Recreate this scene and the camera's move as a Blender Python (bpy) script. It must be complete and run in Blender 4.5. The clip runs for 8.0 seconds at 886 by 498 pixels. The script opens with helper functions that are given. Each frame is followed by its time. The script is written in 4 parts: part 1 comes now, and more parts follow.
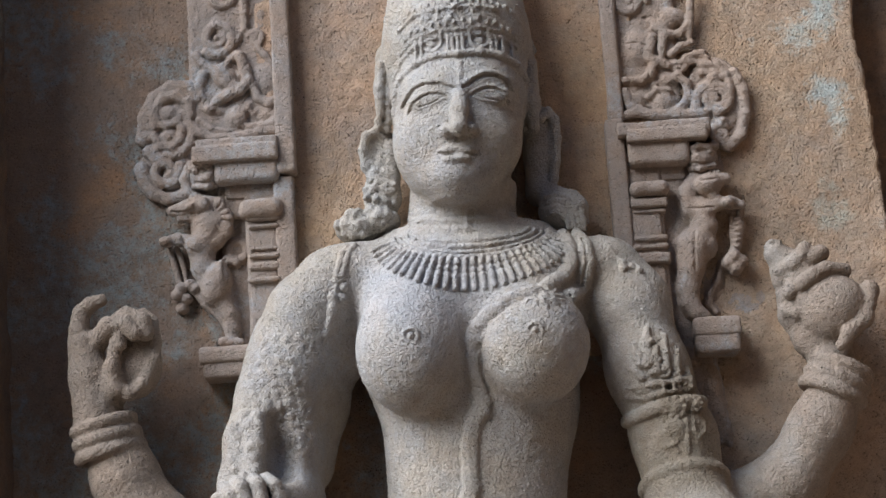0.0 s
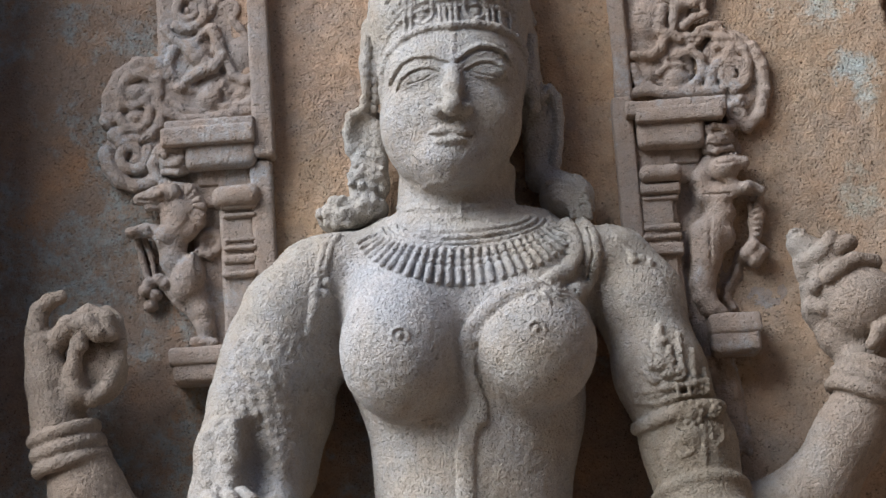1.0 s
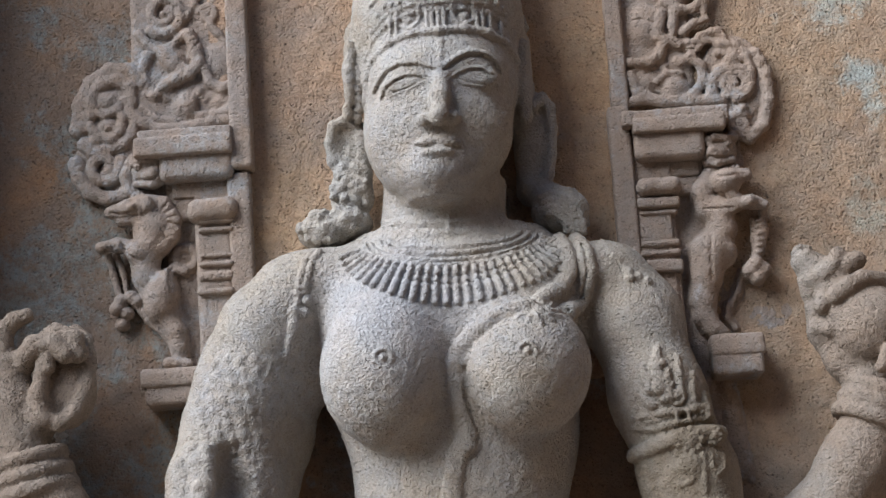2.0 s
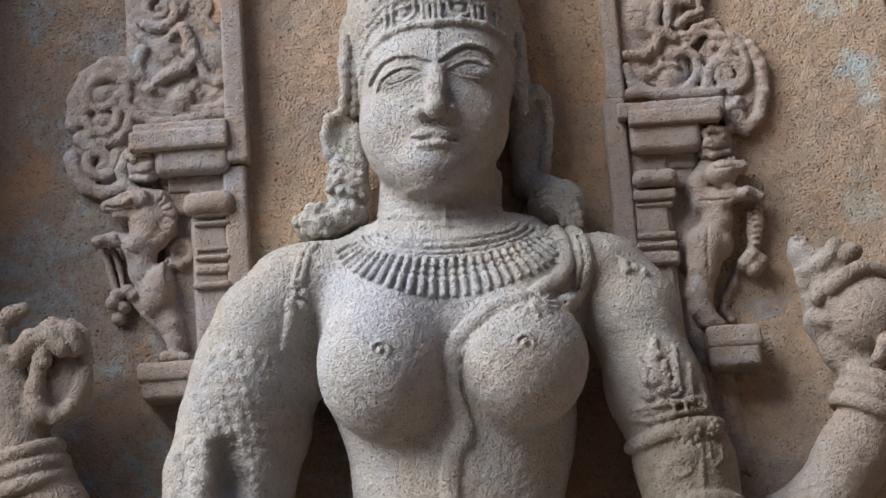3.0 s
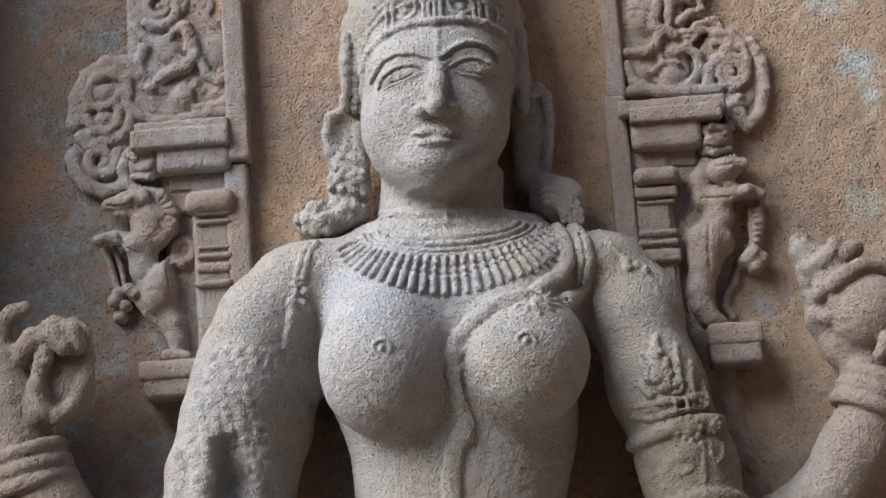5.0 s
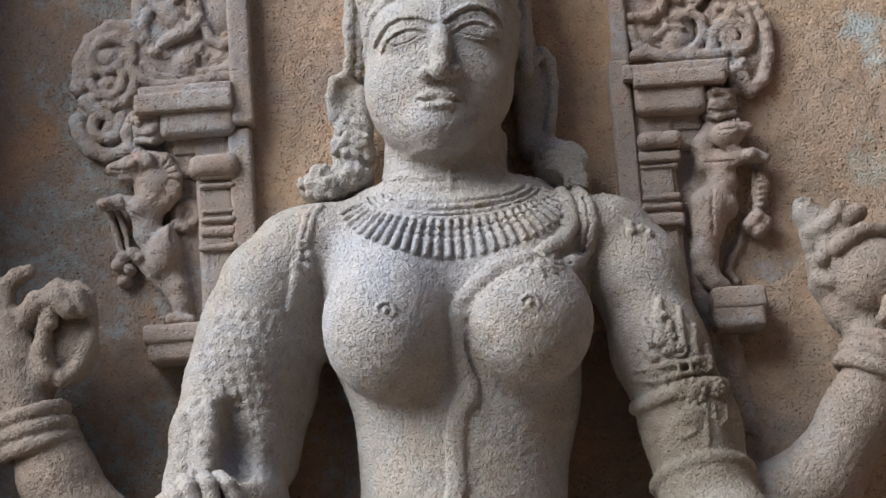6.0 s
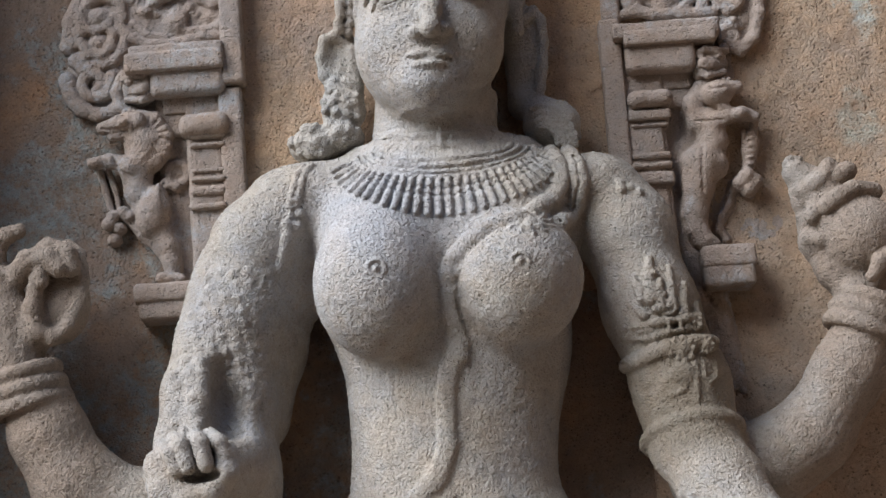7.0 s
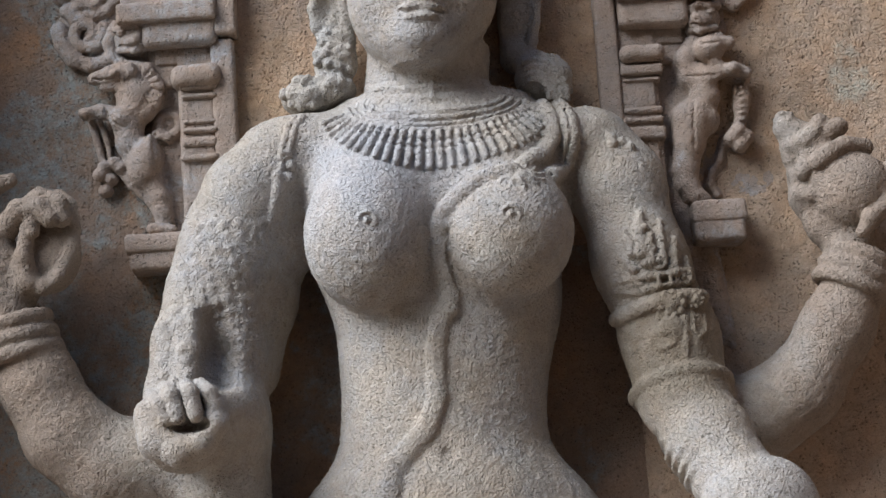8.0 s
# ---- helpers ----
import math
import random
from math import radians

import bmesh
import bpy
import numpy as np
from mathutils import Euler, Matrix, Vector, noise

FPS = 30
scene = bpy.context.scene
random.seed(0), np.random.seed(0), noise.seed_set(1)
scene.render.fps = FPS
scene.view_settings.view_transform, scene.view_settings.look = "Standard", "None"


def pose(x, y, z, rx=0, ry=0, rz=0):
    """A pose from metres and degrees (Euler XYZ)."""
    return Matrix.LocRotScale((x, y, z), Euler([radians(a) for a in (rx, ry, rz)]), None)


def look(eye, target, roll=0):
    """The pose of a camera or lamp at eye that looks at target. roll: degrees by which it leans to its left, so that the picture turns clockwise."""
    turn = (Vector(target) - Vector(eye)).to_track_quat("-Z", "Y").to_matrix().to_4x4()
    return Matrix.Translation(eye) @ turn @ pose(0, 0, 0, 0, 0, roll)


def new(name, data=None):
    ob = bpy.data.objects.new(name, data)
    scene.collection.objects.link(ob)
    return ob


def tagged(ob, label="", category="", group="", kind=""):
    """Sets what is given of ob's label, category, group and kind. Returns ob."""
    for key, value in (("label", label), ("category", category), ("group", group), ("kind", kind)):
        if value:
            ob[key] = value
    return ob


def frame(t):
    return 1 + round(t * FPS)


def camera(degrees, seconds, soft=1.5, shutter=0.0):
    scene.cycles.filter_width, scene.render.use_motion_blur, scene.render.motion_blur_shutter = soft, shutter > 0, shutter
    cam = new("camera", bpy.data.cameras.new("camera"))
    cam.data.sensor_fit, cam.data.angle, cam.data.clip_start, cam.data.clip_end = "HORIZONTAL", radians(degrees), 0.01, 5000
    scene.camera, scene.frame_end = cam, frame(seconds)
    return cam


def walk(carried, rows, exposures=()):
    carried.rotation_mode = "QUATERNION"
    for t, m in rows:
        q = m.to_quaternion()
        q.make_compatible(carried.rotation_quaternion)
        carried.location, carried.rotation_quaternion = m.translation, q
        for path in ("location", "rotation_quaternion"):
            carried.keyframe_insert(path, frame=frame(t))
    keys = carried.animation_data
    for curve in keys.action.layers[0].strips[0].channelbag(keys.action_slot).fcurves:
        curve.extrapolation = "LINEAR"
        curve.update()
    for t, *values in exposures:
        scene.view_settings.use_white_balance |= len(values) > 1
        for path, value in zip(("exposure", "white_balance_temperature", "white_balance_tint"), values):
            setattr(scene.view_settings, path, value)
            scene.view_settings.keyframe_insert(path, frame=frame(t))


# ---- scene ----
cam = camera(23.1, 8.0)
PATH = [
    (0, (-0.016, -4.04, 1.973), (-0.031, -2.094, 2.435), -3.8),
    (0.5, (-0.009, -3.842, 2.009), (-0.024, -1.897, 2.471), -3.9),
    (1, (-0.014, -3.705, 2.057), (-0.025, -1.756, 2.508), -4.0),
    (1.5, (-0.01, -3.603, 2.088), (-0.023, -1.656, 2.543), -3.8),
    (2, (0.003, -3.529, 2.109), (-0.005, -1.582, 2.568), -3.9),
    (3.5, (-0.011, -3.526, 2.095), (-0.009, -1.579, 2.552), -4.2),
    (4, (-0.011, -3.528, 2.1), (-0.011, -1.58, 2.555), -4.1),
    (5.5, (-0.006, -3.526, 2.094), (-0.007, -1.579, 2.551), -4.3),
    (6, (-0.01, -3.523, 2.072), (-0.015, -1.572, 2.511), -4.2),
    (6.5, (-0.01, -3.524, 2.066), (-0.011, -1.57, 2.49), -4.2),
    (7, (-0.01, -3.523, 2.054), (-0.009, -1.566, 2.465), -4.3),
    (7.5, (-0.02, -3.523, 2.047), (-0.012, -1.562, 2.44), -4.3),
    (8, (-0.011, -3.525, 2.041), (-0.004, -1.56, 2.416), -3.9),
]
walk(cam, [(t, look(eye, target, roll)) for t, eye, target, roll in PATH], [(0.0, 0.62, 5850, 10), (8.0, 0.62, 5850, 10)])


# ---- daylight ----
world = bpy.data.worlds.new("world")
scene.world = world
world.use_nodes = True
sky = world.node_tree.nodes.new("ShaderNodeTexSky")
sky.sky_type = "NISHITA"
sky.sun_disc = False
sky.sun_elevation = radians(38)
sky.sun_rotation = radians(239)
world.node_tree.links.new(sky.outputs[0], world.node_tree.nodes["Background"].inputs[0])
world.node_tree.nodes["Background"].inputs[1].default_value = 0.10

sun = new("sun", bpy.data.lights.new("sun", "SUN"))
sun.data.energy = 4.2
sun.data.angle = radians(48)
sun.data.color = (1.0, 0.99, 0.98)
sun.matrix_world = look((-4.9, -2.9, 7.2), (0, 0, 2.8))


# ---- materials ----
def nodes_of(mat):
    mat.use_nodes = True
    return mat.node_tree.nodes, mat.node_tree.links, mat.node_tree.nodes["Principled BSDF"]


def stone(name, colours, patch=None, patch_at=0.55, pit=0.5, grain=1.0, rough=0.9, stain=2.3, patina=None, above=None, mottle=0.5, soft=0.0, olive_shade=None, rubbed=()):
    """Weathered granite: two base tones in clouds, a third as stains, lichen in patches, fine pits and grain as relief."""
    mat = bpy.data.materials.new(name)
    n, l, shader = nodes_of(mat)
    place = n.new("ShaderNodeTexCoord").outputs["Object"]

    def cloud(scale, detail=6.0, rough_=0.6, shift=0.0):
        t = n.new("ShaderNodeTexNoise")
        t.inputs["Scale"].default_value = scale
        t.inputs["Detail"].default_value = detail
        t.inputs["Roughness"].default_value = rough_
        m = n.new("ShaderNodeMapping")
        m.inputs["Location"].default_value = (shift, shift * 0.7, -shift)
        l.new(place, m.inputs[0])
        l.new(m.outputs[0], t.inputs["Vector"])
        return t.outputs["Fac"]

    def ramp(fac, lo, hi):
        r = n.new("ShaderNodeMapRange")
        r.inputs["From Min"].default_value, r.inputs["From Max"].default_value = lo, hi
        l.new(fac, r.inputs["Value"])
        return r.outputs[0]

    def mix(fac, a, b, mode="MIX"):
        m = n.new("ShaderNodeMix")
        m.data_type, m.blend_type = "RGBA", mode
        for sock, v in ((m.inputs[0], fac), (m.inputs[6], a), (m.inputs[7], b)):
            if isinstance(v, (tuple, float)):
                sock.default_value = (*v, 1) if isinstance(v, tuple) else v
            else:
                l.new(v, sock)
        return m.outputs[2]

    col = mix(ramp(cloud(stain, 8, 0.62), 0.38, 0.62), colours[0], colours[1])
    col = mix(ramp(cloud(stain * 2.7, 8, 0.65, 4.0), 0.52, 0.72), col, colours[2])
    if patch:
        edge = ramp(cloud(stain * 1.9, 9, 0.7, 9.0), patch_at - soft / 2, patch_at + 0.06 + soft / 2)
        edge2 = ramp(cloud(60, 4, 0.7, 2.0), 0.35 - soft, 0.6)
        m = n.new("ShaderNodeMath")
        m.operation = "MULTIPLY"
        l.new(edge, m.inputs[0])
        l.new(edge2, m.inputs[1])
        amount = m.outputs[0]
        if above:
            # lichen keeps to the upper stone
            high = n.new("ShaderNodeSeparateXYZ")
            l.new(place, high.inputs[0])
            m = n.new("ShaderNodeMath")
            m.operation = "MULTIPLY"
            l.new(amount, m.inputs[0])
            l.new(ramp(high.outputs[2], above - 0.12, above + 0.12), m.inputs[1])
            amount = m.outputs[0]
        col = mix(amount, col, patch)
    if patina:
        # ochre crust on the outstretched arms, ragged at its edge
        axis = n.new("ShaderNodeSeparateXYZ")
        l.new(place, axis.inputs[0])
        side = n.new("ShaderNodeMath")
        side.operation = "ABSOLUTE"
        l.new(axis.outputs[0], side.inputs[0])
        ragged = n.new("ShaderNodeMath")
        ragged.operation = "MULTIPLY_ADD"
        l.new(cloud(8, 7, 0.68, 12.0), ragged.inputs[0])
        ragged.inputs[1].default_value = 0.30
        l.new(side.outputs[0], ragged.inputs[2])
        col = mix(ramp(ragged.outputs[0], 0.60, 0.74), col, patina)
    for spot, reach, tone, edge in rubbed:
        # pale skin of rubbed stone or lichen, ragged at its edge
        away = n.new("ShaderNodeVectorMath")
        away.operation = "DISTANCE"
        l.new(place, away.inputs[0])
        away.inputs[1].default_value = spot
        ragged = n.new("ShaderNodeMath")
        ragged.operation = "MULTIPLY_ADD"
        l.new(cloud(11, 9, 0.75, 31.0), ragged.inputs[0])
        ragged.inputs[1].default_value = 0.30
        l.new(away.outputs["Value"], ragged.inputs[2])
        col = mix(ramp(ragged.outputs[0], reach + 0.15 + edge, reach + 0.15 - edge), col, tone)
    if olive_shade:
        # olive tone with shade painted into it down one arm, ragged at its edge
        axis = n.new("ShaderNodeSeparateXYZ")
        l.new(place, axis.inputs[0])
        low = n.new("ShaderNodeMath")
        low.operation = "MULTIPLY_ADD"
        l.new(axis.outputs[2], low.inputs[0])
        low.inputs[1].default_value = -0.55
        l.new(axis.outputs[0], low.inputs[2])
        ragged = n.new("ShaderNodeMath")
        ragged.operation = "MULTIPLY_ADD"
        l.new(cloud(9, 7, 0.68, 21.0), ragged.inputs[0])
        ragged.inputs[1].default_value = 0.42
        l.new(low.outputs[0], ragged.inputs[2])
        inner = n.new("ShaderNodeMath")
        inner.operation = "MULTIPLY"
        l.new(ramp(ragged.outputs[0], -0.96, -0.84), inner.inputs[0])
        l.new(ramp(axis.outputs[0], 0.46, 0.40), inner.inputs[1])
        band = n.new("ShaderNodeMath")
        band.operation = "MULTIPLY"
        l.new(inner.outputs[0], band.inputs[0])
        l.new(ramp(axis.outputs[2], 2.37, 2.43), band.inputs[1])
        col = mix(band.outputs[0], col, olive_shade)
    hue = ramp(cloud(15, 7, 0.7, 15.0), 0.36, 0.64)
    col = mix(mottle, col, mix(hue, (0.86, 0.95, 1.04), (1.16, 1.03, 0.90)), "MULTIPLY")
    fine = ramp(cloud(330, 3, 0.7, 1.0), 0.3, 0.7)
    col = mix(0.34, col, mix(fine, (0.55, 0.53, 0.51), (1.35, 1.35, 1.35)), "MULTIPLY")
    mid = ramp(cloud(38, 5, 0.7, 6.0), 0.25, 0.75)
    col = mix(0.5, col, mix(mid, (0.66, 0.64, 0.62), (1.25, 1.25, 1.25)), "MULTIPLY")
    pits = n.new("ShaderNodeTexVoronoi")
    pits.inputs["Scale"].default_value = 165
    l.new(place, pits.inputs["Vector"])
    hole = ramp(pits.outputs["Distance"], 0.08, 0.36)
    gate = ramp(cloud(75, 2, 0.5, 3.0), 0.46, 0.53)
    inv = n.new("ShaderNodeMath")
    inv.operation = "MAXIMUM"
    l.new(hole, inv.inputs[0])
    one = n.new("ShaderNodeMath")
    one.operation = "SUBTRACT"
    one.inputs[0].default_value = 1.0
    l.new(gate, one.inputs[1])
    l.new(one.outputs[0], inv.inputs[1])
    col = mix(pit * 0.65, col, mix(inv.outputs[0], (0.42, 0.39, 0.37), (1.0, 1.0, 1.0)), "MULTIPLY")
    l.new(col, shader.inputs["Base Color"])
    shader.inputs["Roughness"].default_value = rough
    shader.inputs["Specular IOR Level"].default_value = 0.25

    def bump(height, dist, strength, under=None):
        b = n.new("ShaderNodeBump")
        b.inputs["Strength"].default_value = strength
        b.inputs["Distance"].default_value = dist
        l.new(height, b.inputs["Height"])
        if under:
            l.new(under, b.inputs["Normal"])
        return b.outputs[0]

    shake = n.new("ShaderNodeTexNoise")
    shake.inputs["Scale"].default_value = 90
    l.new(place, shake.inputs["Vector"])
    drift = n.new("ShaderNodeVectorMath")
    drift.operation = "MULTIPLY_ADD"
    l.new(shake.outputs["Color"], drift.inputs[0])
    drift.inputs[1].default_value = (0.012, 0.012, 0.012)
    l.new(place, drift.inputs[2])
    dimples = n.new("ShaderNodeTexVoronoi")
    dimples.inputs["Scale"].default_value = 185
    l.new(drift.outputs[0], dimples.inputs["Vector"])
    b = bump(cloud(100, 4, 0.6, 7.0), 0.006, min(1.0, 0.4 * grain))
    b = bump(ramp(dimples.outputs["Distance"], 0.05, 0.42), 0.003, min(1.0, 0.6 * grain), b)
    b = bump(cloud(270, 3, 0.65, 5.0), 0.004, min(1.0, 0.75 * grain), b)
    b = bump(inv.outputs[0], 0.003, pit, b)
    l.new(b, shader.inputs["Normal"])
    return mat


STATUE = stone("grey_granite", ((0.46, 0.425, 0.365), (0.415, 0.36, 0.29), (0.345, 0.285, 0.215)), (0.405, 0.395, 0.385), 0.52, pit=0.52, grain=1.3, patina=(0.32, 0.257, 0.20), mottle=0.3, soft=0.16, olive_shade=(0.27, 0.225, 0.165), rubbed=(((-0.12, -0.28, 2.80), 0.12, (0.45, 0.435, 0.425), 0.07), ((-0.41, -0.28, 2.47), 0.06, (0.42, 0.395, 0.36), 0.06), ((0.45, -0.30, 2.24), 0.07, (0.45, 0.425, 0.39), 0.04)))
WALL = stone("ochre_granite", ((0.51, 0.355, 0.22), (0.45, 0.325, 0.235), (0.38, 0.29, 0.225)), (0.36, 0.34, 0.30), 0.60, pit=0.95, grain=1.15)
LICHEN_WALL = stone("lichened_granite", ((0.47, 0.34, 0.225), (0.42, 0.315, 0.23), (0.38, 0.305, 0.24)), (0.54, 0.56, 0.51), 0.56, pit=0.95, grain=1.2, above=2.95,
                    rubbed=(((0.720, -0.050, 3.194), 0.020, (0.50, 0.515, 0.46), 0.022), ((0.728, -0.050, 3.124), 0.012, (0.49, 0.50, 0.44), 0.022), ((0.712, -0.050, 2.949), 0.015, (0.47, 0.475, 0.40), 0.028),
                            ((0.663, -0.050, 3.309), 0.014, (0.49, 0.50, 0.44), 0.022), ((0.712, -0.050, 3.361), 0.03, (0.50, 0.515, 0.46), 0.022)))
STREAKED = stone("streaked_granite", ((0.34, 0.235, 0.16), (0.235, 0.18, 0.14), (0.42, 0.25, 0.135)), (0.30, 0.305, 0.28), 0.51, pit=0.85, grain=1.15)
CARVED = stone("brown_granite", ((0.38, 0.305, 0.245), (0.345, 0.285, 0.24), (0.335, 0.25, 0.185)), (0.40, 0.38, 0.36), 0.55, pit=0.6, grain=0.85)
DARK = stone("dark_granite", ((0.26, 0.175, 0.115), (0.17, 0.13, 0.10), (0.11, 0.09, 0.075)), (0.25, 0.25, 0.22), 0.60, pit=0.8, grain=1.2, mottle=0.8)
EARTH = stone("packed_earth", ((0.27, 0.195, 0.13), (0.23, 0.17, 0.11), (0.19, 0.14, 0.09)), None, pit=0.3, stain=0.5)


# ---- carving: a field of distances, cut and joined, then skinned ----
def lattice(p, scale, seed):
    """Smooth noise between -1 and 1 at the points p."""
    q = p * scale + seed * 17.3
    i = np.floor(q).astype(np.int64)
    f = q - i
    f = f * f * (3 - 2 * f)
    out = 0
    for c in range(8):
        o = np.array([(c >> 2) & 1, (c >> 1) & 1, c & 1])
        j = i + o
        h = (j[:, 0] * 73856093) ^ (j[:, 1] * 19349663) ^ (j[:, 2] * 83492791)
        h = (h ^ (h >> 13)) * 1274126177
        v = ((h ^ (h >> 16)) & 0xFFFF) / 32767.5 - 1
        out = out + v * np.prod(np.where(o, f, 1 - f), 1)
    return out


class Carving:
    def __init__(self, lo, hi, step):
        self.lo, self.step = np.array(lo, float), step
        self.n = [int(math.ceil((b - a) / step)) + 1 for a, b in zip(lo, hi)]
        self.axes = [(a + step * np.arange(k)).astype(np.float32) for a, k in zip(lo, self.n)]
        self.d = np.full(self.n, 0.2, np.float32)

    def put(self, lo, hi, k, dist, cut=False):
        pad = k + 0.02
        s = []
        for c in range(3):
            a = max(0, int((lo[c] - pad - self.lo[c]) / self.step))
            b = min(self.n[c], int((hi[c] + pad - self.lo[c]) / self.step) + 2)
            if a >= b:
                return
            s.append(slice(a, b))
        x, y, z = self.axes[0][s[0]][:, None, None], self.axes[1][s[1]][None, :, None], self.axes[2][s[2]][None, None, :]
        new_d = dist(x, y, z).astype(np.float32)
        old = self.d[s[0], s[1], s[2]]
        if cut:
            new_d = -new_d
            h = np.maximum(k - np.abs(old - new_d), 0) / k
            self.d[s[0], s[1], s[2]] = np.maximum(old, new_d) + h * h * k / 4
        else:
            h = np.maximum(k - np.abs(old - new_d), 0) / k
            self.d[s[0], s[1], s[2]] = np.minimum(old, new_d) - h * h * k / 4

    def ball(self, c, r, k=0.01, turn=(0, 0, 0), cut=False):
        r = np.array((r, r, r) if isinstance(r, float) else r, float)
        m = np.array(Euler([radians(a) for a in turn]).to_matrix().transposed())
        big = r.max() if any(turn) else r

        def dist(x, y, z):
            p = (x - c[0], y - c[1], z - c[2])
            q = [m[i, 0] * p[0] + m[i, 1] * p[1] + m[i, 2] * p[2] for i in range(3)]
            k0 = np.sqrt(sum((q[i] / r[i]) ** 2 for i in range(3))) + 1e-6
            k1 = np.sqrt(sum((q[i] / r[i] ** 2) ** 2 for i in range(3))) + 1e-6
            return k0 * (k0 - 1) / k1

        self.put(np.array(c) - big, np.array(c) + big, k, dist, cut)

    def cone(self, a, b, ra, rb, k=0.01, flat=1.0, cut=False):
        """A rounded bar from a to b; flat squeezes it front to back."""
        a, b = np.array(a, float), np.array(b, float)
        v = b - a
        vv = max(v @ v, 1e-9)
        big = max(ra, rb)

        def dist(x, y, z):
            p = (x - a[0], y - a[1], z - a[2])
            t = np.clip((p[0] * v[0] + p[1] * v[1] + p[2] * v[2]) / vv, 0, 1)
            w = np.sqrt((p[0] - t * v[0]) ** 2 + ((p[1] - t * v[1]) / flat) ** 2 + (p[2] - t * v[2]) ** 2)
            return (w - (ra + (rb - ra) * t)) * min(1.0, flat)

        self.put(np.minimum(a, b) - big, np.maximum(a, b) + big, k, dist, cut)

    def tube(self, points, ra, rb=None, k=0.004, flat=1.0, cut=False):
        rb = ra if rb is None else rb
        n = len(points) - 1
        for i in range(n):
            self.cone(points[i], points[i + 1], ra + (rb - ra) * i / n, ra + (rb - ra) * (i + 1) / n, k, flat, cut)

    def ring(self, c, axis, big, small, k=0.004, wide=1.0):
        axis = np.array(Vector(axis).normalized())
        c = np.array(c, float)

        def dist(x, y, z):
            p = (x - c[0], y - c[1], z - c[2])
            along = p[0] * axis[0] + p[1] * axis[1] + p[2] * axis[2]
            out = np.sqrt(np.maximum(p[0] ** 2 + p[1] ** 2 + p[2] ** 2 - along ** 2, 0)) - big
            return np.sqrt(out ** 2 + (along / wide) ** 2) - small

        reach = big + small * max(1, wide)
        self.put(c - reach, c + reach, k, dist)

    def slab(self, lo, hi, round_=0.006, k=0.004, turn=0.0, cut=False):
        """A box with rounded edges, turned in the wall's plane by degrees."""
        lo, hi = np.array(lo, float), np.array(hi, float)
        c, half = (lo + hi) / 2, (hi - lo) / 2
        co, si = math.cos(radians(turn)), math.sin(radians(turn))

        def dist(x, y, z):
            px, pz = x - c[0], z - c[2]
            q = (np.abs(co * px + si * pz) - half[0] + round_, np.abs(y - c[1]) - half[1] + round_, np.abs(-si * px + co * pz) - half[2] + round_)
            out = np.sqrt(np.maximum(q[0], 0) ** 2 + np.maximum(q[1], 0) ** 2 + np.maximum(q[2], 0) ** 2)
            return out + np.minimum(np.maximum(np.maximum(q[0], q[1]), q[2]), 0) - round_

        grow = abs(si) * half.max()
        self.put(lo - grow, hi + grow, k, dist, cut)

    def disc(self, c, w, tall, front, round_=0.008, k=0.008):
        """A low oval boss with a flat face and a rounded rim, from the wall out to front."""
        def dist(x, y, z):
            px, pz = x - c[0], z - c[1]
            k0 = np.sqrt((px / w) ** 2 + (pz / tall) ** 2) + 1e-6
            k1 = np.sqrt((px / w ** 2) ** 2 + (pz / tall ** 2) ** 2) + 1e-6
            q = (k0 * (k0 - 1) / k1 + round_, front - y + round_)
            out = np.sqrt(np.maximum(q[0], 0) ** 2 + np.maximum(q[1], 0) ** 2)
            return out + np.minimum(np.maximum(q[0], q[1]), 0) - round_

        self.put((c[0] - w, front, c[1] - tall), (c[0] + w, 0.0, c[1] + tall), k, dist)

    def loft(self, stations, k=0.02):
        """A body of oval sections: rows of height, centre x, centre y, half width, half depth."""
        s = np.array(sorted(stations), float)
        zs = np.linspace(s[0, 0], s[-1, 0], 60)
        rows = [np.convolve(np.pad(np.interp(zs, s[:, 0], s[:, i]), 2, "edge"), np.ones(5) / 5, "valid") for i in range(1, 5)]

        def dist(x, y, z):
            cx, cy, ax, ay = (np.interp(z[0, 0], zs, r).astype(np.float32)[None, None, :] for r in rows)
            k0 = np.sqrt(((x - cx) / ax) ** 2 + ((y - cy) / ay) ** 2) + 1e-6
            k1 = np.sqrt(((x - cx) / ax ** 2) ** 2 + ((y - cy) / ay ** 2) ** 2) + 1e-6
            d = k0 * (k0 - 1) / k1
            over = np.maximum(z - s[-1, 0], s[0, 0] - z)
            return np.maximum(d, over)

        w = (s[:, 3]).max()
        self.put((s[:, 1].min() - w, (s[:, 2] - s[:, 4]).min(), s[0, 0]), (s[:, 1].max() + w, (s[:, 2] + s[:, 4]).max(), s[-1, 0]), k, dist)

    def scan(self):
        """Notes how far the carving stands out at each place."""
        inside = self.d < 0
        first = inside.argmax(1)
        self.face = np.where(inside.any(1), self.axes[1][first], 0.0)

    def on(self, spots, lift=0.0):
        """Spots (x, z) of the front, set on the carved surface."""
        out = []
        for x, z in spots:
            i = int(np.clip((x - self.lo[0]) / self.step, 0, self.n[0] - 1))
            j = int(np.clip((z - self.lo[2]) / self.step, 0, self.n[2] - 1))
            out.append((x, float(self.face[i, j]) - lift, z))
        return out

    def trail(self, spots, lift=0.0, per=4):
        """As on(), with further points between the spots."""
        fine = []
        for (x0, z0), (x1, z1) in zip(spots, spots[1:]):
            fine += [(x0 + (x1 - x0) * i / per, z0 + (z1 - z0) * i / per) for i in range(per)]
        return self.on([*fine, spots[-1]], lift)

